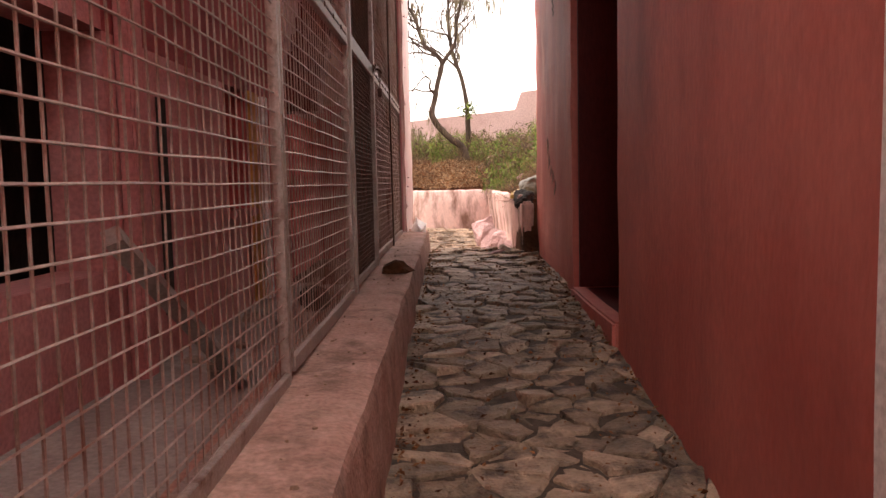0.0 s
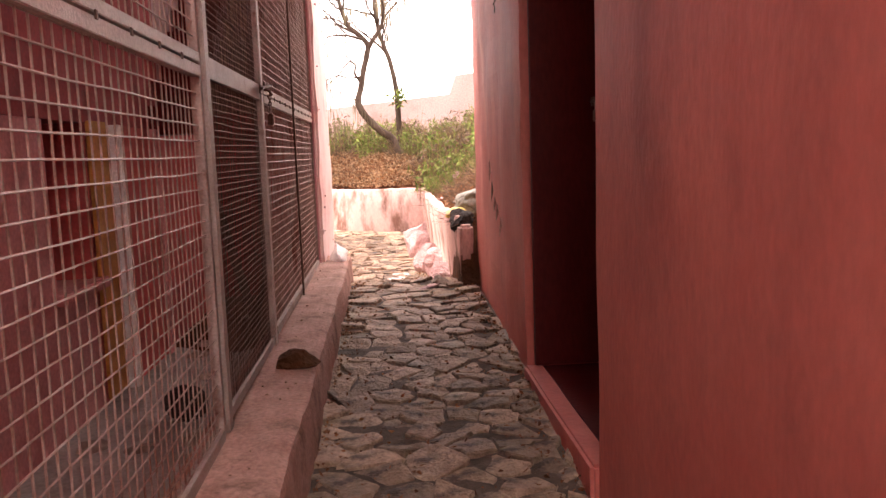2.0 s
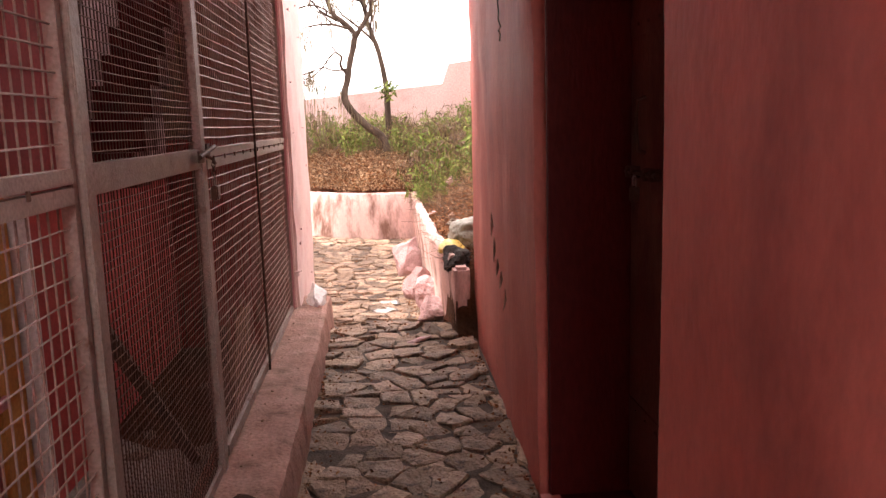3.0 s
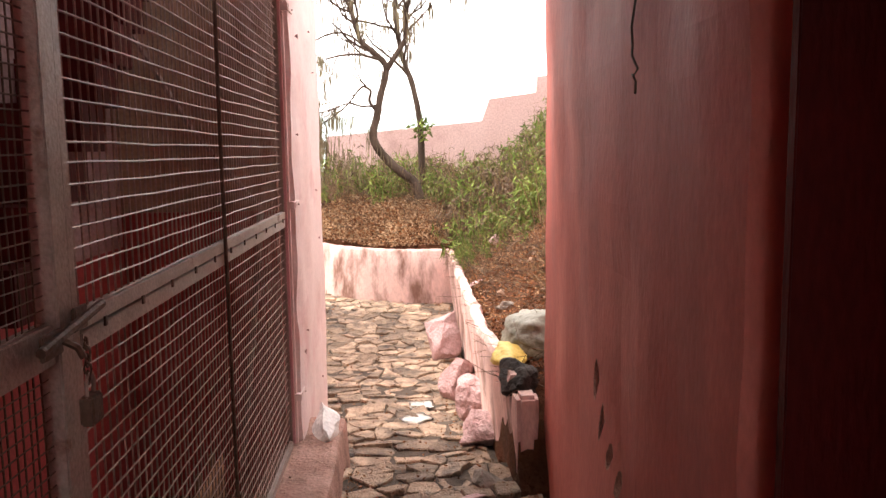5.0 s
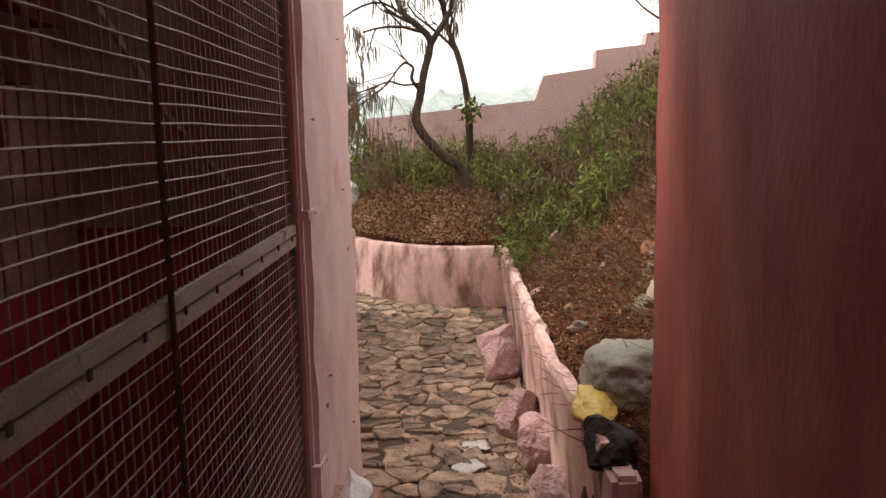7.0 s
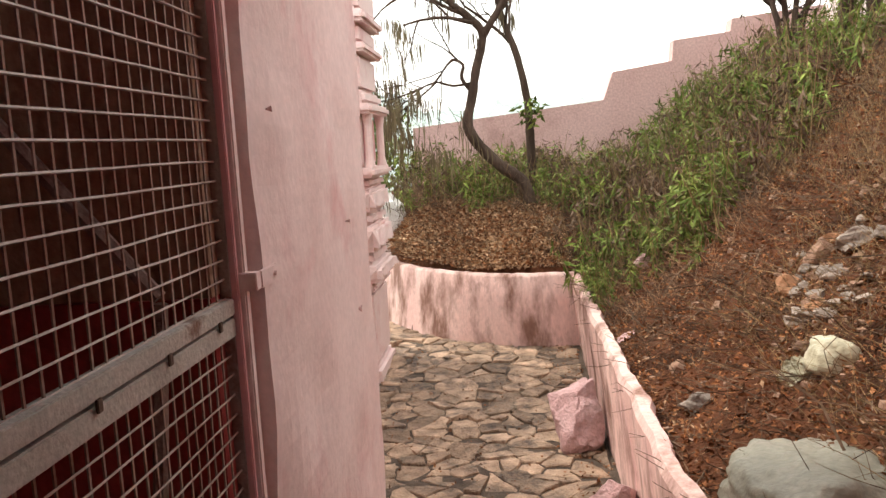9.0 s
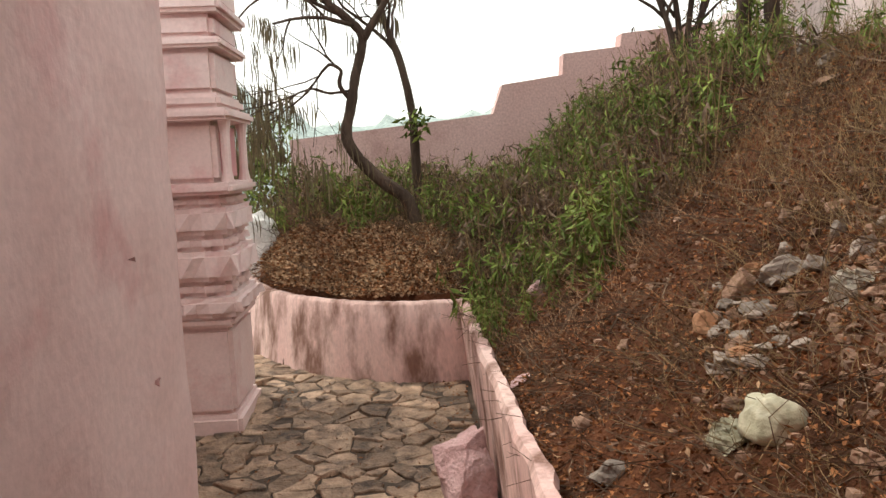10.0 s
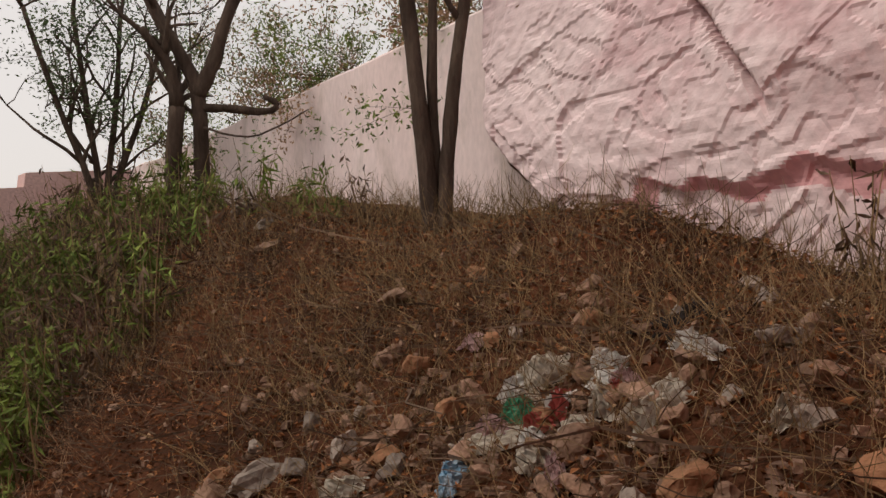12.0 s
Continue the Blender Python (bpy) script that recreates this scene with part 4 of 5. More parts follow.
def soup(name, verts, faces, material, parent=None, label="", smooth_=False):
    me = bpy.data.meshes.new(name)
    me.from_pydata(verts, [], faces)
    me.materials.append(material)
    if smooth_:
        for p in me.polygons:
            p.use_smooth = True
    ob = new(name, me)
    if parent:
        ob.parent = parent
    if label:
        ob["label"] = label
    return ob


def leaf_into(verts, faces, p, d, length, width, rg, fold=0.25):
    """One pointed, folded leaf."""
    d = Vector(d).normalized()
    s = d.cross(Vector((rg.gauss(0, 1), rg.gauss(0, 1), rg.gauss(0, 1)))).normalized()
    u = s.cross(d)
    p = Vector(p)
    i = len(verts)
    m = p + d * length * 0.45 + u * length * 0.06
    verts.extend([tuple(p), tuple(m + s * width + u * width * fold), tuple(m), tuple(m - s * width + u * width * fold), tuple(p + d * length - u * length * 0.08)])
    faces.extend([(i, i + 1, i + 2), (i, i + 2, i + 3), (i + 1, i + 4, i + 2), (i + 2, i + 4, i + 3)])


def tree(name, base, stems, label, seed, depth=3, blen=0.7, leaves=0, leaf_len=0.03, pods=0, droop=0.0, category="tree", limbs=6, low=0.45):
    t = thing(name, base, label, category)
    rg = random.Random(seed)
    b = Vector(base)
    bm = bmesh.new()
    bm2 = bmesh.new()
    tw = []
    for pts, r0, r1, *bare in stems:
        out, rad = stem_through(bm, [Vector(p) - b for p in pts], r0, r1, 9, seed)
        for k in range(limbs if r0 > 0.012 and not bare else 0):
            i = int(len(out) * rg.uniform(low, 0.999))
            d = (out[min(i + 1, len(out) - 1)] - out[max(i - 1, 0)]).normalized() + Vector((rg.gauss(0, 0.7), rg.gauss(0, 0.7), rg.gauss(0.2, 0.4)))
            limb(bm2, out[i], d, blen * rg.uniform(0.6, 1.1), rad[i] * 0.6, rg, depth - 1, tw, 0.4, droop)
        if r0 > 0.012 and not bare:
            limb(bm2, out[-1], out[-1] - out[-2], blen, rad[-1], rg, depth, tw, 0.35, droop)
    for v in bm.verts:
        v.co += 0.006 * noise.noise_vector(v.co * 16)
    part("trunk", bm, M_BARK, t, smooth=True)
    part("branchwork", bm2, M_BARK, t, "bare crooked branches", smooth=True)["kind"] = "stuff"
    if leaves:
        V, F = [], []
        for p, d in tw:
            for k in range(leaves):
                q = p + Vector((rg.gauss(0, 0.07), rg.gauss(0, 0.07), rg.gauss(0, 0.05)))
                leaf_into(V, F, q, (rg.gauss(0, 1), rg.gauss(0, 1), rg.gauss(-0.2, 0.6)), leaf_len * rg.uniform(0.6, 1.3), leaf_len * 0.22, rg)
        soup("crown", V, F, M_LEAF2, t, "sparse fine green foliage")["kind"] = "stuff"
    if pods:
        V, F = [], []
        for p, d in tw:
            if rg.random() < pods:
                for k in range(rg.choice((3, 4, 5))):
                    q = p + Vector((rg.gauss(0, 0.03), rg.gauss(0, 0.03), 0))
                    ln = rg.uniform(0.14, 0.3)
                    i = len(V)
                    w = 0.005
                    sx, sy = rg.gauss(0, 0.02), rg.gauss(0, 0.02)
                    for (f, ww) in ((0, 0.3), (0.3, 1), (0.7, 1), (1, 0.2)):
                        x, y, z = q.x + sx * f + 0.012 * math.sin(f * 3), q.y + sy * f, q.z - ln * f
                        V.extend([(x - w * ww, y - w * ww, z), (x + w * ww, y - w * ww, z), (x, y + w * ww, z)])
                    for s in range(3):
                        for e in range(3):
                            a = i + s * 3 + e
                            b2 = i + s * 3 + (e + 1) % 3
                            F.append((a, b2, b2 + 3, a + 3))
        soup("hanging_fruit", V, F, M_POD, t, "long brown seed pods hanging in bunches")["kind"] = "stuff"
    return t


tree("bare_tree", (0.11, 14.5, 1.0), [([(0.16, 14.5, 0.95), (0.11, 14.5, 1.17), (-0.12, 14.5, 1.36), (-0.32, 14.5, 1.58), (-0.385, 14.5, 1.76), (-0.33, 14.5, 2.0), (-0.28, 14.5, 2.25), (-0.21, 14.5, 2.55), (-0.34, 14.45, 2.72), (-0.5, 14.4, 2.86), (-0.6, 14.4, 3.2)], 0.062, 0.028), ([(-0.21, 14.5, 2.53), (-0.08, 14.5, 2.72), (0.02, 14.5, 2.9), (0.05, 14.5, 3.2)], 0.038, 0.02), ([(-0.32, 14.5, 2.02), (-0.42, 14.48, 2.16), (-0.40, 14.45, 2.28), (-0.5, 14.45, 2.33), (-0.6, 14.45, 2.22)], 0.022, 0.01), ([(-0.3, 14.5, 2.12), (-0.5, 14.5, 2.1), (-0.66, 14.5, 2.14), (-0.8, 14.5, 2.1)], 0.014, 0.008), ([(-0.3, 14.5, 2.65), (-0.7, 14.4, 2.95), (-1.1, 14.3, 2.8), (-1.35, 14.25, 2.4), (-1.5, 14.2, 2.1)], 0.014, 0.005)], "bare leaning tree with crooked grey-brown branches and pods", 11, 3, 0.7, 0, pods=0.45, limbs=6, droop=0.07, low=0.6)
tree("bare_tree", (0.24, 15.0, 1.1), [([(0.24, 15.0, 1.05), (0.21, 15.0, 1.35), (0.2, 15.0, 1.65), (0.19, 15.0, 1.94), (0.11, 15.0, 2.37), (-0.03, 15.0, 2.79), (-0.1, 15.0, 3.3)], 0.05, 0.028)], "slim bare tree with a leafy tuft on its trunk", 12, 3, 0.75, 0, pods=0.4, limbs=8, droop=0.06, low=0.7)
V, F = [], []
for k in range(70):
    leaf_into(V, F, (0.2 + RND.gauss(0, 0.06), 14.94 + RND.gauss(0, 0.06), 1.86 + RND.gauss(0, 0.06)), (RND.gauss(0, 1), RND.gauss(0, 1), RND.gauss(-0.6, 0.5)), 0.1, 0.018, RND)
tagged(soup("leafy_tuft", V, F, M_LEAF), "green leafy shoots sprouting from the slim trunk", "foliage", kind="stuff")

# crest trees
tx, ty = 2.615, 10.83
zc = hill_z(tx, ty)
tree("three_stemmed_tree", (tx, ty, zc), [([(tx, ty, zc - 0.1), (tx - 0.01, ty + 0.01, zc + 0.15), (tx - 0.03, ty + 0.02, zc + 0.5), (tx - 0.05, ty + 0.05, zc + 1.0), (tx - 0.12, ty + 0.1, zc + 2.2)], 0.047, 0.032), ([(tx + 0.03, ty - 0.02, zc - 0.1), (tx + 0.04, ty - 0.04, zc + 0.15), (tx + 0.07, ty - 0.07, zc + 0.5), (tx + 0.12, ty - 0.12, zc + 0.95), (tx + 0.28, ty - 0.25, zc + 2.0)], 0.042, 0.025), ([(tx + 0.04, ty + 0.02, zc - 0.05), (tx + 0.04, ty + 0.01, zc + 0.3), (tx + 0.03, ty, zc + 0.7), (tx + 0.06, ty - 0.03, zc + 1.4), (tx + 0.1, ty, zc + 2.0)], 0.03, 0.02)], "tree with three smooth dark stems on the crest", 13, 2, 0.6, 0, limbs=3, low=0.75)
tx, ty = 2.6, 13.0
zc = hill_z(tx, ty)
tree("forked_tree", (tx, ty, zc), [([(tx + dx, ty + dy, zc + dz) for dx, dy, dz in ((0.01, 0, -0.1), (0.01, 0, 0.35), (0, 0.01, 0.82), (-0.09, 0.08, 1.1), (-0.24, 0.17, 1.45), (-0.34, 0.22, 1.95))], 0.058, 0.032), ([(tx + dx, ty + dy, zc + dz) for dx, dy, dz in ((0, 0.01, 0.8), (0.09, -0.06, 1.03), (0.16, -0.11, 1.3), (0.34, -0.16, 1.7))], 0.055, 0.034), ([(tx + dx, ty + dy, zc + dz) for dx, dy, dz in ((-0.16, 0.08, -0.1), (-0.15, 0.08, 0.35), (-0.12, 0.06, 0.72))], 0.05, 0.055), ([(tx + dx, ty + dy, zc + dz) for dx, dy, dz in ((0.02, -0.02, 0.72), (0.14, -0.17, 0.7), (0.3, -0.32, 0.67), (0.37, -0.36, 0.72), (0.3, -0.3, 0.77))], 0.03, 0.017, True), ([(tx + dx, ty + dy, zc + dz) for dx, dy, dz in ((0, -0.06, 0.58), (0.12, -0.4, 0.48), (0.2, -0.75, 0.53), (0.24, -0.9, 0.58))], 0.008, 0.004)], "forked old tree with a sawn side branch on the crest", 14, 2, 0.55, 0, limbs=3, low=0.7)
zc = hill_z(2.45, 14.4)
tree("shrubby_tree", (2.45, 14.4, zc), [([(2.45 + 0.05 * k, 14.4, zc - 0.1), (2.40 + 0.07 * k, 14.4, zc + 0.4), (2.2 + 0.2 * k, 14.45 - 0.05 * k, zc + 1.0), (2.0 + 0.32 * k, 14.5 - 0.1 * k, zc + 1.7)], 0.034, 0.016) for k in range(4)], "many-stemmed thorny tree with fine green leaves", 15, 3, 0.7, 18, leaf_len=0.036, limbs=7, low=0.35)

# shrubs behind the crest wall
for k in range(9):
    x, y = 3.85 + RND.uniform(-0.1, 0.9), 10.2 + 0.62 * k
    z = hill_z(x, y)
    t = thing("dry_shrub", (x, y, z), "tangled dry green shrub behind the crest wall", "shrub", "shrubs behind the wall")
    rg = random.Random(200 + k)
    bm = bmesh.new()
    tw = []
    for j in range(11):
        limb(bm, (rg.gauss(0, 0.2), rg.gauss(0, 0.15), 0), (rg.gauss(0, 0.4), rg.gauss(0, 0.4), 1), rg.uniform(0.8, 1.15), 0.012, rg, 2, tw, 0.4, 0, 4)
    part("stalk", bm, M_TWIG, t)["kind"] = "stuff"
    V, F = [], []
    for p, d in tw:
        for j in range(36):
            q = p + Vector((rg.gauss(0, 0.055), rg.gauss(0, 0.055), rg.gauss(0, 0.055)))
            leaf_into(V, F, q, (rg.gauss(0, 1), rg.gauss(0, 1), rg.gauss(0, 1)), 0.038, 0.007, rg)
    soup("foliage", V, F, M_LEAF if k % 3 else M_LITTER2, t)["kind"] = "stuff"

# ---- weeds ----


def weed_proto(k, green=True):
    rg = random.Random(300 + k)
    t = thing("leafy_weed", (0, 0, -50), "knee-high green weed with drooping leaves on the bank" if green else "withered brown weed on the bank", "weed", "green weeds" if green else "withered weeds")
    bm = bmesh.new()
    V, F = [], []
    for s in range(8):
        a = rg.uniform(0, math.tau)
        h = rg.uniform(0.2, 0.5) * (1.0 if green else 1.1)
        lean = rg.uniform(0.03, 0.14)
        r = rg.uniform(0, 0.12)
        pts = [Vector((r * math.cos(a) + lean * math.cos(a) * f ** 1.5, r * math.sin(a) + lean * math.sin(a) * f ** 1.5, h * f - 0.03)) for f in (0, 0.35, 0.7, 1)]
        tube(bm, pts, [0.0035, 0.003, 0.0025, 0.0015], 4, False)
        n = 15 if green else 7
        for j in range(n):
            f = rg.uniform(0.12, 1.0)
            i = min(2, int(f * 3))
            p = pts[i].lerp(pts[i + 1], f * 3 - i)
            b = rg.uniform(0, math.tau)
            leaf_into(V, F, p, (math.cos(b), math.sin(b), rg.uniform(-2.6, 0.5)), rg.uniform(0.05, 0.12), rg.uniform(0.005, 0.011), rg)
    part("stalk", bm, M_STEM, t)["kind"] = "stuff"
    soup("foliage", V, F, M_LEAF if green else M_TWIG, t)["kind"] = "stuff"
    return t


GP = [weed_proto(k) for k in range(6)]
DP = [weed_proto(k + 10, False) for k in range(3)]


def weed_edge(x):
    return lerp_list(x, [(-1.3, 15.2), (-0.6, 14.6), (0.3, 14.1), (0.5, 12.95), (0.92, 12.35), (1.2, 12.0), (1.5, 11.95), (1.85, 12.0), (2.12, 12.3), (2.7, 12.9)])


spots, tries = [], 0
while len(spots) < 285 and tries < 9000:
    tries += 1
    x, y = RND.uniform(-1.35, 2.75), RND.uniform(11.9, 16.7)
    if y < weed_edge(x) + RND.gauss(0, 0.1) or (x < 0.4 and not in_planter(x, y + 0.25)):
        continue
    if y > 15.4 and RND.random() < 0.5:
        continue
    spots.append((x, y))
used = set()
for k, (x, y) in enumerate(spots):
    green = noise.noise(Vector((x * 1.4, y * 1.4, 3))) > 0.02 or RND.random() < 0.3
    pr = RND.choice(GP if green else DP)
    sc = RND.uniform(0.8, 1.25)
    m = pose(x, y, hill_z(x, y), RND.gauss(0, 7), RND.gauss(0, 7), RND.uniform(0, 360)) @ Matrix.Scale(sc, 4)
    if pr.name not in used:
        used.add(pr.name)
        pr.matrix_basis = m
    else:
        c = copy_thing(pr, m)
        c.matrix_basis = m
# single weeds lower on the bank and on the crest
for k, (x, y, s, g) in enumerate([(0.78, 12.15, 0.7, 1), (0.62, 12.5, 0.8, 1), (0.95, 12.1, 0.8, 1), (1.05, 11.8, 0.6, 1), (0.7, 12.75, 0.9, 1), (2.55, 9.0, 0.9, 0), (2.5, 8.85, 0.8, 0), (2.6, 11.6, 0.7, 1), (2.62, 11.3, 0.7, 0), (2.6, 11.9, 0.8, 1), (2.3, 12.0, 0.9, 0), (2.5, 12.2, 0.9, 1), (2.0, 12.4, 1.2, 1)] + [(0.55, 12.0 + 0.13 * k, 0.55, 1) for k in range(6)]):
    m = pose(x, y, hill_z(x, y), 0, 0, 60 * k) @ Matrix.Scale(s, 4)
    c = copy_thing((GP if g else DP)[k % 3], m)
    c.matrix_basis = m
for pr in GP + DP:
    if pr.name not in used:
        for o in list(pr.children_recursive) + [pr]:
            bpy.data.objects.remove(o)

# bare dead bushes standing among the weeds
for k, (x, y, h) in enumerate([(1.55, 13.4, 0.5), (1.95, 13.7, 0.6), (1.2, 13.6, 0.42), (1.75, 12.9, 0.42), (0.85, 13.9, 0.36), (2.15, 12.75, 0.45)]):
    t = thing("dead_bush", (x, y, hill_z(x, y) - 0.02), "bare reddish brown dead bush among the weeds", "bush", "dead bushes")
    rg = random.Random(900 + k)
    bm = bmesh.new()
    for j in range(7):
        limb(bm, (rg.gauss(0, 0.04), rg.gauss(0, 0.04), 0), (rg.gauss(0, 0.45), rg.gauss(0, 0.45), 1), h * rg.uniform(0.5, 0.8), 0.006, rg, 2, [], 0.35, 0, 4)
    part("branchwork", bm, M_DEADWOOD, t)["kind"] = "stuff"

# ---- litter, twigs and dry grass on the bank ----


def bank_point(rg):
    while True:
        x, y = rg.uniform(0.52, 3.0), rg.uniform(8.34, 14.2)
        if rg.random() < 0.25:
            x, y = rg.uniform(-1.5, 0.6), rg.uniform(13.2, 15.0)
            if not in_planter(x, y - 0.12):
                continue
        return x, y


def litter(name, n, l0, l1, material, label, seed, region=bank_point, zf=hill_z, lift=0.012):
    rg = random.Random(seed)
    V, F = [], []
    for k in range(n):
        x, y = region(rg)
        leaf_into(V, F, (x, y, zf(x, y) + rg.uniform(0.0, lift)), (rg.gauss(0, 1), rg.gauss(0, 1), rg.gauss(0.15, 0.35)), rg.uniform(l0, l1), rg.uniform(l0, l1) * 0.28, rg, 0.5)
    return tagged(soup(name, V, F, material), label, "leaf litter", kind="stuff")


litter("dry_leaf_litter", 31000, 0.012, 0.038, M_LITTER, "reddish brown dead leaves covering the bank", 401, lift=0.03)
litter("pale_leaf_litter", 2500, 0.012, 0.04, M_LITTER2, "pale curled dead leaves scattered over the bank", 402, lift=0.025)


def mound_point(rg):
    while True:
        x, y = rg.uniform(-1.5, 0.45), rg.uniform(13.15, 14.9)
        if in_planter(x, y, 0.1):
            return x, y


litter("mound_leaf_litter", 9000, 0.018, 0.05, M_LITTER3, "thick pale brown dead leaves heaped in the planter", 403, mound_point, lift=0.035)
litter("mound_brown_litter", 7000, 0.015, 0.045, M_LITTER, "reddish dead leaves heaped in the planter", 404, mound_point, lift=0.035)


def sticks(name, n, l0, l1, r, material, label, seed, up, region=bank_point, zf=hill_z):
    rg = random.Random(seed)
    V, F = [], []
    for k in range(n):
        x, y = region(rg)
        d = Vector((rg.gauss(0, 1), rg.gauss(0, 1), rg.gauss(up, 0.3))).normalized()
        ln = rg.uniform(l0, l1)
        p = Vector((x, y, zf(x, y) + 0.004))
        c = Vector((rg.gauss(0, 0.12), rg.gauss(0, 0.12), rg.gauss(0, 0.06))) * ln
        i = len(V)
        s = d.cross(Vector((0.3, 0.2, 0.9))).normalized() * r
        u = s.cross(d).normalized() * r
        for f in (0, 0.5, 1):
            q = p + d * ln * f + c * (4 * f * (1 - f))
            w = 1 - 0.6 * f
            V.extend([tuple(q + s * w), tuple(q - s * 0.5 * w + u * w), tuple(q - s * 0.5 * w - u * w)])
        for sgm in range(2):
            for e in range(3):
                a, b = i + sgm * 3 + e, i + sgm * 3 + (e + 1) % 3
                F.append((a, b, b + 3, a + 3))
    return tagged(soup(name, V, F, material), label, "twigs", kind="stuff")


def weed_point(rg):
    while True:
        x, y = rg.uniform(-1.3, 2.75), rg.uniform(11.9, 16.2)
        if y > weed_edge(x) - 0.05 + rg.gauss(0, 0.12) and (x > 0.4 or in_planter(x, y + 0.2)):
            return x, y


sticks("dead_weed_stalks", 2600, 0.2, 0.55, 0.0024, M_TWIG, "tangled dead grey-brown stalks among the weeds", 409, 1.1, weed_point)
sticks("straw_stalks", 1300, 0.15, 0.42, 0.002, M_STEM, "thin straw-coloured stalks among the weeds", 410, 1.4, weed_point)
sticks("twig_litter", 9500, 0.06, 0.30, 0.0022, M_TWIG, "thin dry twigs strewn over the bank", 411, 0.12)
sticks("stick_litter", 160, 0.2, 0.5, 0.005, M_TWIG, "longer dry sticks lying on the bank", 412, 0.1)


def crest_point(rg):
    return rg.uniform(1.6, 2.95), rg.uniform(8.5, 12.4)


sticks("dry_grass", 3800, 0.08, 0.24, 0.0013, M_STEM, "upright dry grass stalks along the crest", 413, 2.2, crest_point)


def wall_foot(rg):
    y = rg.uniform(8.6, 14)
    return 2.7 + rg.gauss(0, 0.08), y


sticks("tall_dry_grass", 520, 0.1, 0.30, 0.0016, M_STEM, "tall withered stalks at the foot of the crest wall", 414, 3.0, wall_foot)


def mid_slope(rg):
    return rg.uniform(0.9, 2.3), rg.uniform(8.4, 10.8)


sticks("slope_straw", 1900, 0.08, 0.3, 0.0014, M_STEM, "thin dry stalks tangled over the rubble", 416, 0.9, mid_slope)


def slope_low(rg):
    return rg.uniform(0.55, 1.6), rg.uniform(11.4, 14)


sticks("thin_straw", 1500, 0.08, 0.22, 0.0014, M_LITTER2, "pale straw tangled among the weeds", 415, 0.8, slope_low)

# ---- rubble on the bank ----


def stone_into(V, F, p, s, rg):
    """A small angular stone of eight corners."""
    i = len(V)
    a = rg.uniform(0, math.tau)
    ca, sa = math.cos(a), math.sin(a)
    for z in (-0.5, 0.6):
        for (x, y) in ((-1, -1), (1, -1), (1, 1), (-1, 1)):
            k = 0.75 if z > 0 else 1.0
            x, y = x * s * k * rg.uniform(0.6, 1.1), y * s * 0.7 * k * rg.uniform(0.6, 1.1)
            V.append((p[0] + x * ca - y * sa, p[1] + x * sa + y * ca, p[2] + z * s * rg.uniform(0.5, 1.0)))
    for f in ((0, 3, 2, 1), (4, 5, 6, 7), (0, 1, 5, 4), (1, 2, 6, 5), (2, 3, 7, 6), (3, 0, 4, 7)):
        F.append(tuple(i + q for q in f))


V, F = [], []
rg = random.Random(421)
for k in range(1300):
    x, y = bank_point(rg)
    if rg.random() < 0.5:
        x, y = rg.gauss(1.6, 0.3), rg.gauss(9.6, 0.55)
        if x < 0.6 or y < 8.4:
            continue
    stone_into(V, F, (x, y, hill_z(x, y)), rg.uniform(0.008, 0.028), rg)
tagged(soup("stone_chips", V, F, M_ROCK), "brown stone chips scattered over the bank", "stones", kind="stuff")

bigs = [(1.43, 10.44, 0.15, 0.11, 0.08, 1), (1.30, 10.36, 0.11, 0.07, 0.05, 1), (1.18, 10.51, 0.10, 0.09, 0.08, 2), (1.34, 10.55, 0.10, 0.08, 0.09, 0), (1.15, 10.16, 0.09, 0.06, 0.035, 1), (1.22, 10.28, 0.09, 0.05, 0.04, 1), (0.71, 10.5, 0.08, 0.05, 0.05, 0), (0.67, 10.02, 0.11, 0.08, 0.06, 1), (0.58, 11.27, 0.09, 0.05, 0.02, 3), (0.89, 12.55, 0.13, 0.10, 0.10, 3), (0.99, 10.95, 0.05, 0.04, 0.06, 0), (1.28, 9.98, 0.07, 0.05, 0.03, 1),
        (2.10, 10.5, 0.13, 0.08, 0.05, 0), (2.45, 12.0, 0.14, 0.09, 0.05, 1), (2.3, 11.75, 0.13, 0.09, 0.04, 0), (2.5, 12.3, 0.13, 0.1, 0.07, 1), (1.82, 10.07, 0.075, 0.07, 0.075, 2), (1.71, 9.82, 0.07, 0.06, 0.06, 2), (1.58, 10.15, 0.08, 0.07, 0.07, 1), (1.64, 9.95, 0.08, 0.07, 0.06, 0), (1.69, 9.36, 0.09, 0.07, 0.06, 0), (1.62, 9.05, 0.10, 0.08, 0.07, 2), (1.55, 8.85, 0.12, 0.10, 0.08, 0), (1.63, 10.4, 0.05, 0.04, 0.05, 1), (1.68, 10.2, 0.05, 0.04, 0.04, 1), (1.55, 9.9, 0.07, 0.05, 0.05, 1), (1.49, 10.05, 0.07, 0.06, 0.06, 0), (1.70, 8.66, 0.11, 0.09, 0.08, 2), (1.72, 9.5, 0.06, 0.05, 0.05, 2), (1.8, 9.25, 0.07, 0.06, 0.05, 0), (1.92, 9.2, 0.06, 0.05, 0.04, 0), (2.0, 9.0, 0.08, 0.05, 0.05, 1), (1.9, 8.85, 0.07, 0.06, 0.05, 0), (1.62, 9.68, 0.07, 0.05, 0.05, 0), (1.85, 10.3, 0.06, 0.05, 0.04, 0), (2.05, 9.6, 0.07, 0.05, 0.04, 0), (1.45, 9.6, 0.08, 0.06, 0.05, 1), (1.4, 9.2, 0.08, 0.07, 0.06, 0), (1.3, 8.9, 0.09, 0.06, 0.05, 1), (1.1, 9.3, 0.06, 0.05, 0.04, 0)]
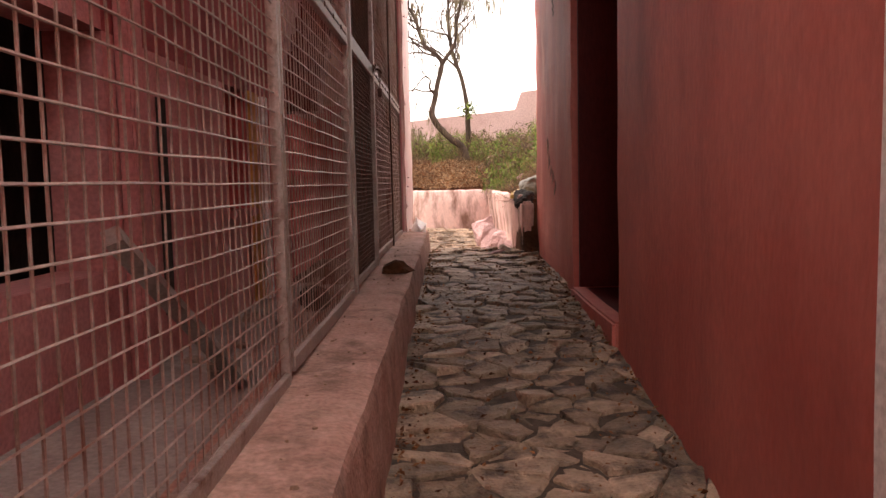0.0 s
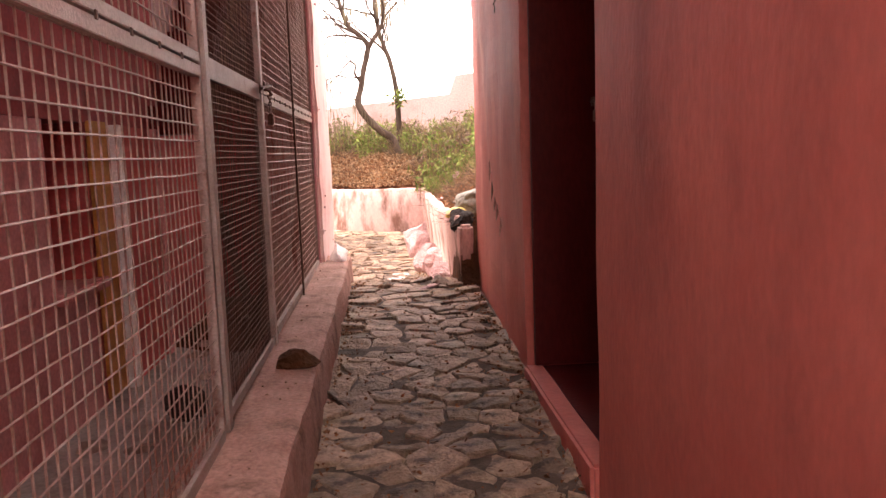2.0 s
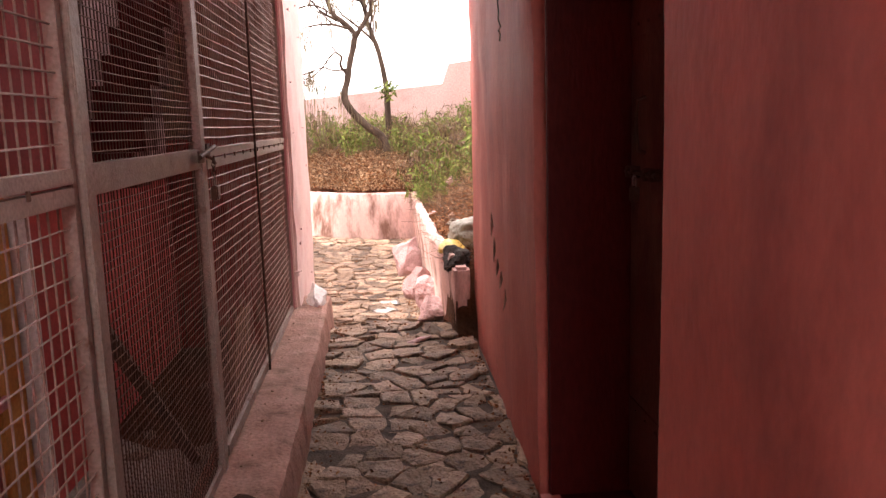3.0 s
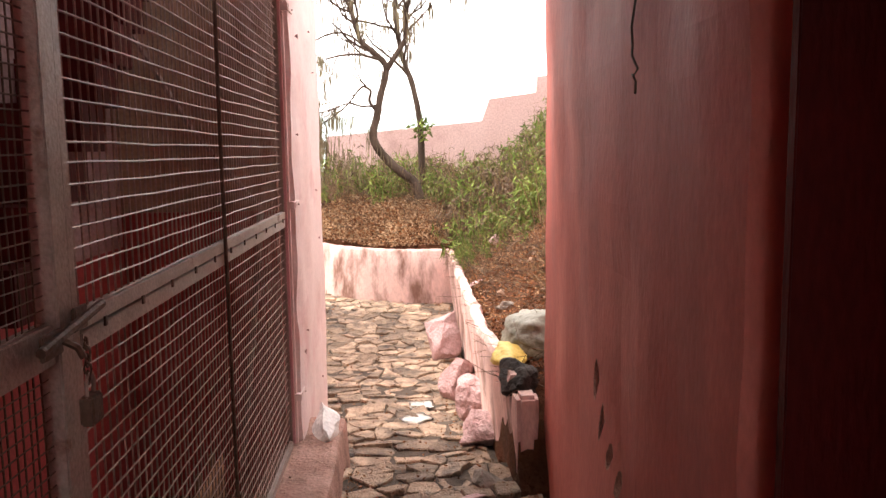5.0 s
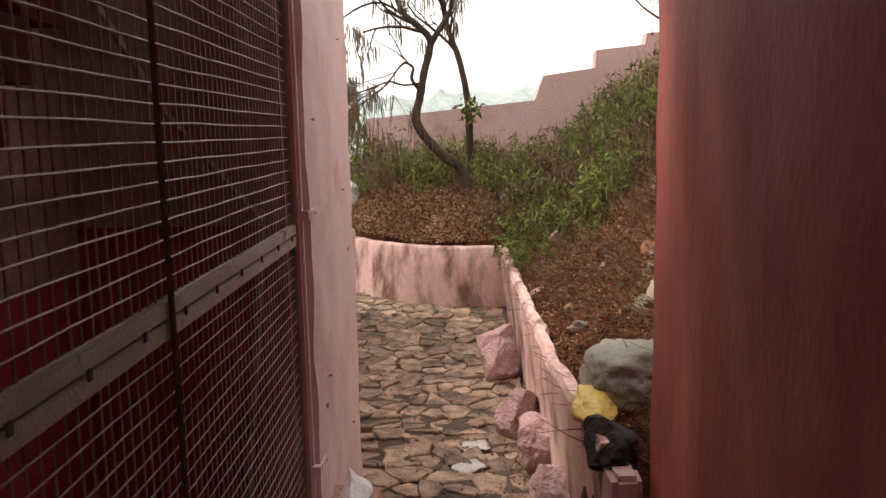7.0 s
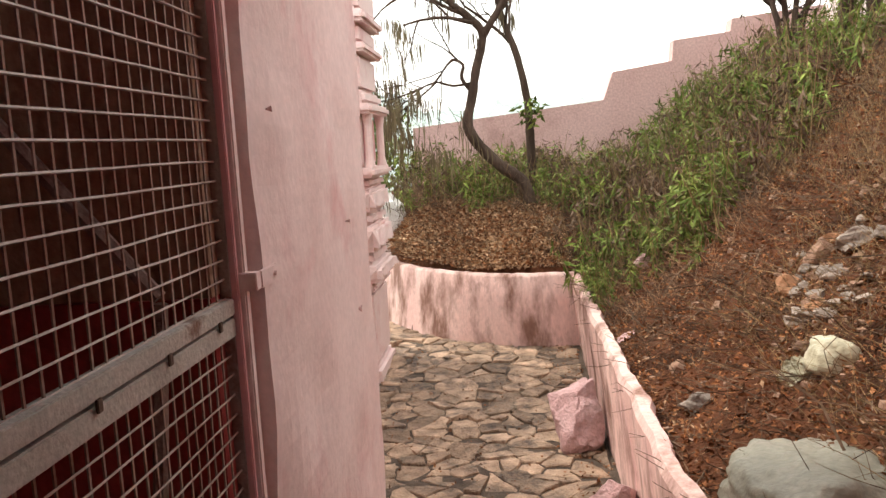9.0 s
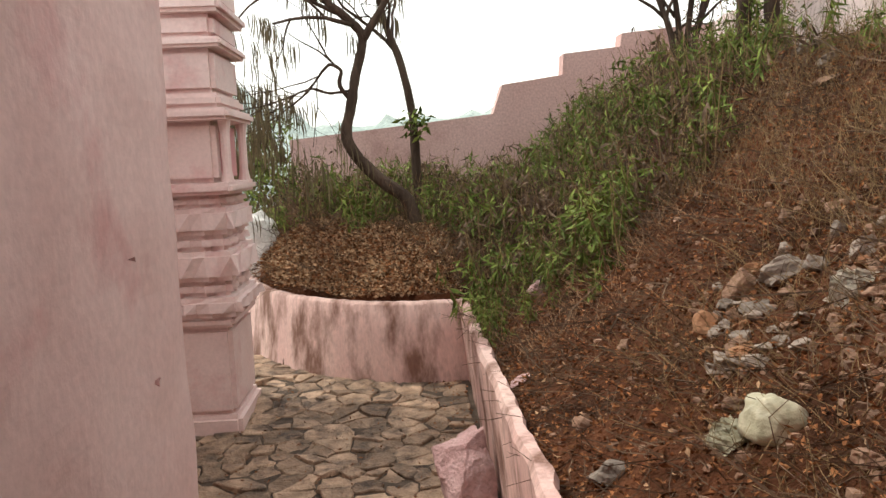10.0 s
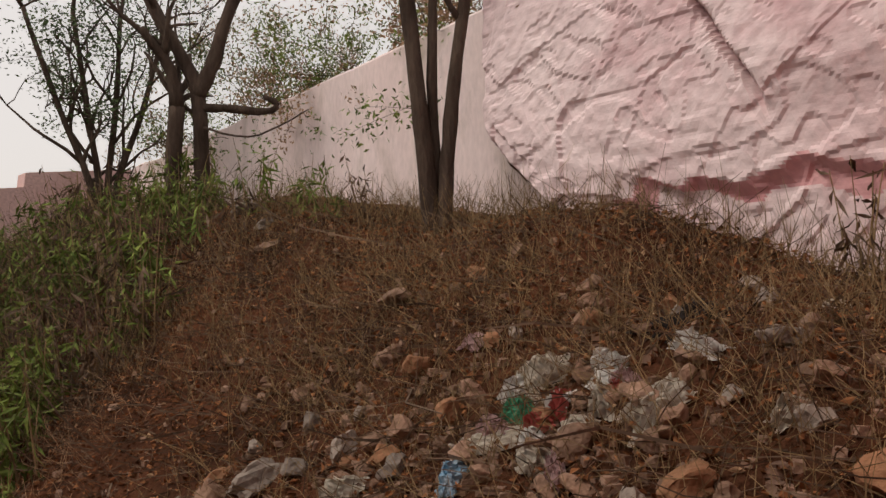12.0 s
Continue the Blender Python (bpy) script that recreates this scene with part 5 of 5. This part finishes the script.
rg = random.Random(422)
for k in range(34):
    bigs.append((rg.gauss(1.3, 0.12), rg.gauss(10.3, 0.22), rg.uniform(0.035, 0.09), rg.uniform(0.03, 0.06), rg.uniform(0.02, 0.05), rg.choice((0, 1, 1, 2))))
for k in range(60):
    bigs.append((max(0.9, rg.gauss(1.72, 0.25)), max(8.5, rg.gauss(9.55, 0.5)), rg.uniform(0.03, 0.075), rg.uniform(0.03, 0.06), rg.uniform(0.025, 0.055), rg.choice((0, 0, 1, 2))))
RM = [(M_ROCK, "brown angular rubble stone half sunk in the bank"), (M_ROCKG, "grey angular rubble slab on the bank"), (M_ROCKO, "rusty orange rubble stone on the bank"), (M_PSTONE, "pale chalky stone on the bank")]
for (x, y, a, b, c, k) in bigs:
    rock("rubble_stone", (x, y, hill_z(x, y)), (a * 0.8, b * 0.8, c * 0.8), RM[k][0], RM[k][1], "rubble on the bank", sub=3, tilt=22, sink=0.3, jag=0.35)

# ---- rubbish ----


def crumple(name, at, w, d, h, material, label, seed, rz=0.0, cat="rubbish"):
    """A thin crumpled sheet thrown on the ground."""
    bm = bmesh.new()
    n = 16
    rg = random.Random(seed)
    o = Vector((rg.random() * 20, rg.random() * 20, 0))
    g = []
    for j in range(n + 1):
        row = []
        for i in range(n + 1):
            u, v = i / n - 0.5, j / n - 0.5
            q = Vector((u * 4, v * 4, 0)) + o
            dome = max(0.0, 1 - 4 * (u * u + v * v)) ** 0.7
            f = abs(noise.noise(q)) * 0.5 + abs(noise.noise(q * 2.3)) * 0.35
            edge = 1 + 0.35 * noise.noise(Vector((math.atan2(v, u) * 1.5, seed, 0)))
            row.append(bm.verts.new((u * w * edge + 0.02 * noise.noise(q * 1.7), v * d * edge, h * dome * (0.45 + f * 1.3) + 0.006 * noise.noise(q * 4))))
        g.append(row)
    for j in range(n):
        for i in range(n):
            bm.faces.new((g[j][i], g[j][i + 1], g[j + 1][i + 1], g[j + 1][i]))
    bmesh.ops.solidify(bm, geom=bm.faces[:], thickness=0.002)
    ob = bm_obj(name, bm, material)
    x, y = at
    z = hill_z(x, y)
    nx, ny = (hill_z(x + 0.1, y) - z) / 0.1, (hill_z(x, y + 0.1) - z) / 0.1
    up = Vector((-nx, -ny, 1)).normalized()
    rot = up.to_track_quat("Z", "Y").to_matrix().to_4x4()
    ob.matrix_world = Matrix.Translation((x, y, z + 0.012)) @ rot @ pose(0, 0, 0, 0, 0, rz)
    return tagged(ob, label, cat, "rubbish on the bank")


lumpy("stuffed_bag", (1.07, 9.73, hill_z(1.07, 9.73) - 0.02), (0.075, 0.09, 0.085), M_BAG2, "stuffed pale plastic bag lying on the bank", "bag", 8, 0.3, 5, 20)
crumple("plastic_bag", (0.98, 9.83), 0.16, 0.12, 0.05, M_BAG2, "torn pale plastic flap beside the stuffed bag", 1)
crumple("plastic_bag", (1.46, 10.02), 0.12, 0.15, 0.09, M_BAG, "crumpled white plastic bag among the rubble", 2)
crumple("plastic_bag", (1.43, 9.62), 0.13, 0.09, 0.04, M_BAG, "flattened pale plastic bag on the bank", 3)
crumple("plastic_bag", (1.86, 9.6), 0.15, 0.12, 0.07, M_BAG, "dirty white polythene heap in the rubbish", 4, 30)
crumple("plastic_bag", (1.63, 9.45), 0.1, 0.09, 0.06, M_BAG, "torn white polythene scrap in the rubbish", 5)
crumple("plastic_bag", (1.79, 9.22), 0.18, 0.1, 0.05, M_BAG, "dirty white polythene strip in the rubbish", 6, 60)
crumple("plastic_bag", (1.67, 9.62), 0.22, 0.08, 0.03, M_BAG, "flat pale polythene strip in the rubbish", 7, 20)
crumple("plastic_bag", (2.32, 9.0), 0.12, 0.05, 0.02, M_BAG, "small white plastic scrap near the boulder", 8)
crumple("cloth_scrap", (1.75, 9.6), 0.12, 0.09, 0.05, M_GREEN, "crumpled green cloth scrap in the rubbish", 9, 10)
crumple("cloth_scrap", (1.71, 9.5), 0.08, 0.07, 0.05, M_RED, "faded red cloth scrap in the rubbish", 10, 40)
crumple("cloth_scrap", (1.82, 9.33), 0.06, 0.05, 0.04, M_RED, "small bright red scrap in the rubbish", 11)
crumple("foil_packet", (1.56, 9.67), 0.07, 0.12, 0.05, M_BLUE, "torn blue foil snack packet in the rubble", 12, 20)
crumple("foil_packet", (1.47, 9.66), 0.05, 0.12, 0.03, M_BAG, "silvery torn packet end in the rubble", 13, 25)
crumple("black_bag", (2.08, 9.3), 0.24, 0.14, 0.03, M_BLACK, "charred black patch of burnt rubbish", 14, 60)

rg = random.Random(423)
for k in range(16):
    x, y = rg.gauss(1.75, 0.1), rg.gauss(9.42, 0.2)
    crumple("plastic_scrap", (x, y), rg.uniform(0.06, 0.15), rg.uniform(0.04, 0.09), rg.uniform(0.02, 0.06), rg.choice((M_BAG, M_BAG, M_PAPER, M_RED)) if k % 4 else M_PSTONE, "dirty plastic and paper scrap in the rubbish", 30 + k, rg.uniform(0, 180))

# ---- far hillside with trees ----
V, F = [], []
nu, nv = 110, 20
for j in range(nv + 1):
    for i in range(nu + 1):
        deg = -75 + 95 * i / nu
        a = radians(deg)
        r = 60 + 60 * j / nv
        top = lerp_list(deg, [(-75, 20), (-40, 24), (-20, 19), (-13, 14.5), (-10, 11.5), (-6, 6.5), (0, 7), (6, 8), (20, 6)]) + 1.2 * noise.noise(Vector((i * 0.4, 0, 0)))
        z = -14 + (top + 14) * smooth(0, 1, j / nv) + 1.6 * noise.noise(Vector((i * 0.7, j * 0.9, 0))) + 0.8 * noise.noise(Vector((i * 2.1, j * 2.1, 5)))
        V.append((r * math.sin(a), 8 + r * math.cos(a), z))
for j in range(nv):
    for i in range(nu):
        k = j * (nu + 1) + i
        F.append((k, k + 1, k + nu + 2, k + nu + 1))
tagged(soup("backdrop_hill", V, F, M_FAR, smooth_=True), "green wooded hillside across the valley, paled by painted haze", "hill", kind="structure")
for k, (x, y, h) in enumerate([(-5.5, 23, 2.4), (-3.6, 26, 2.8), (-7.5, 27, 3.2), (-2.6, 21, 1.8), (-4.4, 20, 1.6)]):
    z = ground_z(x, y)
    t = thing("valley_tree", (x, y, z), "green bushy tree below the planter terrace", "tree", "valley trees")
    rg = random.Random(500 + k)
    bm = bmesh.new()
    tw = []
    hh = h - z * 0.6
    limb(bm, (0, 0, 0), (0, 0, 1), hh * 0.6, 0.06, rg, 4, tw, 0.3, 0, 5)
    part("trunk", bm, M_BARK, t)
    V, F = [], []
    for p, d in tw:
        for j in range(10):
            leaf_into(V, F, p + Vector((rg.gauss(0, 0.16), rg.gauss(0, 0.16), rg.gauss(0, 0.14))), (rg.gauss(0, 1), rg.gauss(0, 1), rg.gauss(0, 1)), 0.14, 0.03, rg)
    soup("crown", V, F, M_LEAF, t)["kind"] = "stuff"

# ---- path of flat stones ----
path = thing("path", (0, 0, 0), "path of irregular flat stones with dark soil joints", "path", kind="structure")


def clip_poly(poly, a, b):
    """The part of a polygon on a's side of the line midway to b."""
    mx, my, dx, dy = (a[0] + b[0]) / 2, (a[1] + b[1]) / 2, b[0] - a[0], b[1] - a[1]
    out = []
    for i in range(len(poly)):
        p, q = poly[i], poly[(i + 1) % len(poly)]
        sp = (p[0] - mx) * dx + (p[1] - my) * dy
        sq = (q[0] - mx) * dx + (q[1] - my) * dy
        if sp <= 0:
            out.append(p)
        if sp * sq < 0:
            t = sp / (sp - sq)
            out.append((p[0] + (q[0] - p[0]) * t, p[1] + (q[1] - p[1]) * t))
    return out


rg = random.Random(77)
seeds = []


def path_in(x, y):
    if y < 8.45:
        return -0.30 < x < 0.64
    return -1.5 < x < 0.47 and not in_planter(x, y - 0.0)


gy_, row = 0.6, 0
while gy_ < 14.2:
    gx_ = -1.7 + (row % 2) * 0.09
    while gx_ < 0.7:
        x, y = gx_ + rg.uniform(-0.075, 0.075), gy_ + rg.uniform(-0.045, 0.045)
        if path_in(x, y) and rg.random() < 0.74:
            seeds.append((x, y))
        gx_ += 0.175
    gy_ += 0.098
    row += 1
near_n = 0
RV, RF = [], []
for i, s in enumerate(seeds):
    cell = [(s[0] - 0.19, s[1] - 0.14), (s[0] + 0.19, s[1] - 0.14), (s[0] + 0.19, s[1] + 0.14), (s[0] - 0.19, s[1] + 0.14)]
    for o in seeds:
        if o is not s and abs(o[0] - s[0]) < 0.4 and abs(o[1] - s[1]) < 0.3:
            cell = clip_poly(cell, s, o)
            if len(cell) < 3:
                break
    if len(cell) < 3:
        continue
    cx, cy = sum(p[0] for p in cell) / len(cell), sum(p[1] for p in cell) / len(cell)
    lim = (lambda q: (min(q[0], 0.605 if q[1] < 8.3 else 0.44), q[1]))
    cell = [lim((cx + (p[0] - cx) * 0.95, cy + (p[1] - cy) * 0.91)) for p in cell]
    # split long edges and roughen the outline
    ring = []
    for k in range(len(cell)):
        p, q = cell[k], cell[(k + 1) % len(cell)]
        ring.append(p)
        ring.append(((p[0] + q[0]) / 2 + rg.gauss(0, 0.011), (p[1] + q[1]) / 2 + rg.gauss(0, 0.009)))
    n = len(ring)
    tx, ty, hh = rg.gauss(0, 0.06), rg.gauss(0, 0.10), rg.uniform(-0.008, 0.012)
    zt = (lambda x, y: floor_z(y) + hh + tx * (x - cx) + ty * (y - cy))
    vs = [(x, y, floor_z(y) - 0.05) for x, y in ring]
    vs += [(x, y, zt(x, y) - 0.005) for x, y in ring]
    vs += [(cx + (x - cx) * 0.93, cy + (y - cy) * 0.92, zt(x, y) + rg.gauss(0, 0.002)) for x, y in ring]
    fs = [(k, (k + 1) % n, n + (k + 1) % n, n + k) for k in range(n)] + [(n + k, n + (k + 1) % n, 2 * n + (k + 1) % n, 2 * n + k) for k in range(n)] + [tuple(range(2 * n, 3 * n))]
    if 4.0 < cy < 8.4 and near_n < 300:
        near_n += 1
        me = bpy.data.meshes.new("stone")
        me.from_pydata([(x - cx, y - cy, z) for x, y, z in vs], [], fs)
        me.materials.append(M_STONE)
        ob = new("stone", me)
        ob.parent = path
        ob.location = (cx, cy, 0)
    else:
        b = len(RV)
        RV.extend(vs)
        RF.extend(tuple(b + k for k in f) for f in fs)
soup("more_stones", RV, RF, M_STONE, path)["kind"] = "stuff"
bm = bmesh.new()
jr = []
ys = span(-3.0, 14.3, 0.1)
for y in ys:
    x0, x1 = (-0.36, 0.62) if y < 8.5 else (-1.7, 0.5)
    jr.append([bm.verts.new((x0 + (x1 - x0) * i / 12, y, floor_z(y) - 0.009 + 0.006 * noise.noise(Vector((i * 2.1, y * 9, 0))))) for i in range(13)])
for a, b in zip(jr, jr[1:]):
    for i in range(12):
        bm.faces.new((a[i], a[i + 1], b[i + 1], b[i]))
part("joint_soil", bm, M_JOINT, path, "dark soil packed between the stones")


def path_point(rg):
    y = rg.uniform(2.0, 13.2)
    if y < 8.4:
        x = rg.choice((rg.gauss(-0.27, 0.05), rg.gauss(0.55, 0.06), rg.uniform(-0.25, 0.55)))
    else:
        x = rg.choice((rg.gauss(0.36, 0.08), rg.uniform(-1.0, 0.4)))
    return min(0.58, max(-0.28 if y < 8.4 else -1.0, x)), y


litter("path_litter", 2600, 0.008, 0.03, M_LITTER, "small dry leaf scraps on the stone path", 431, path_point, lambda x, y: floor_z(y) + 0.008, 0.006)
V, F = [], []
for k in range(260):
    x, y = path_point(rg)
    stone_into(V, F, (x, y, floor_z(y) + 0.006), rg.uniform(0.004, 0.013), rg)
tagged(soup("path_pebbles", V, F, M_ROCK), "small pebbles and crumbs on the stone path", "pebbles", kind="stuff")
V, F = [], []
for k in range(50):
    y = rg.uniform(2.4, 8.3)
    stone_into(V, F, (rg.uniform(-0.52, -0.36), y, 0.087 + 0.018 * max(0, y - 2.5)), rg.uniform(0.003, 0.008), rg)
tagged(soup("ledge_crumbs", V, F, M_ROCK), "dark crumbs of soil on the pink ledge", "crumbs", kind="stuff")
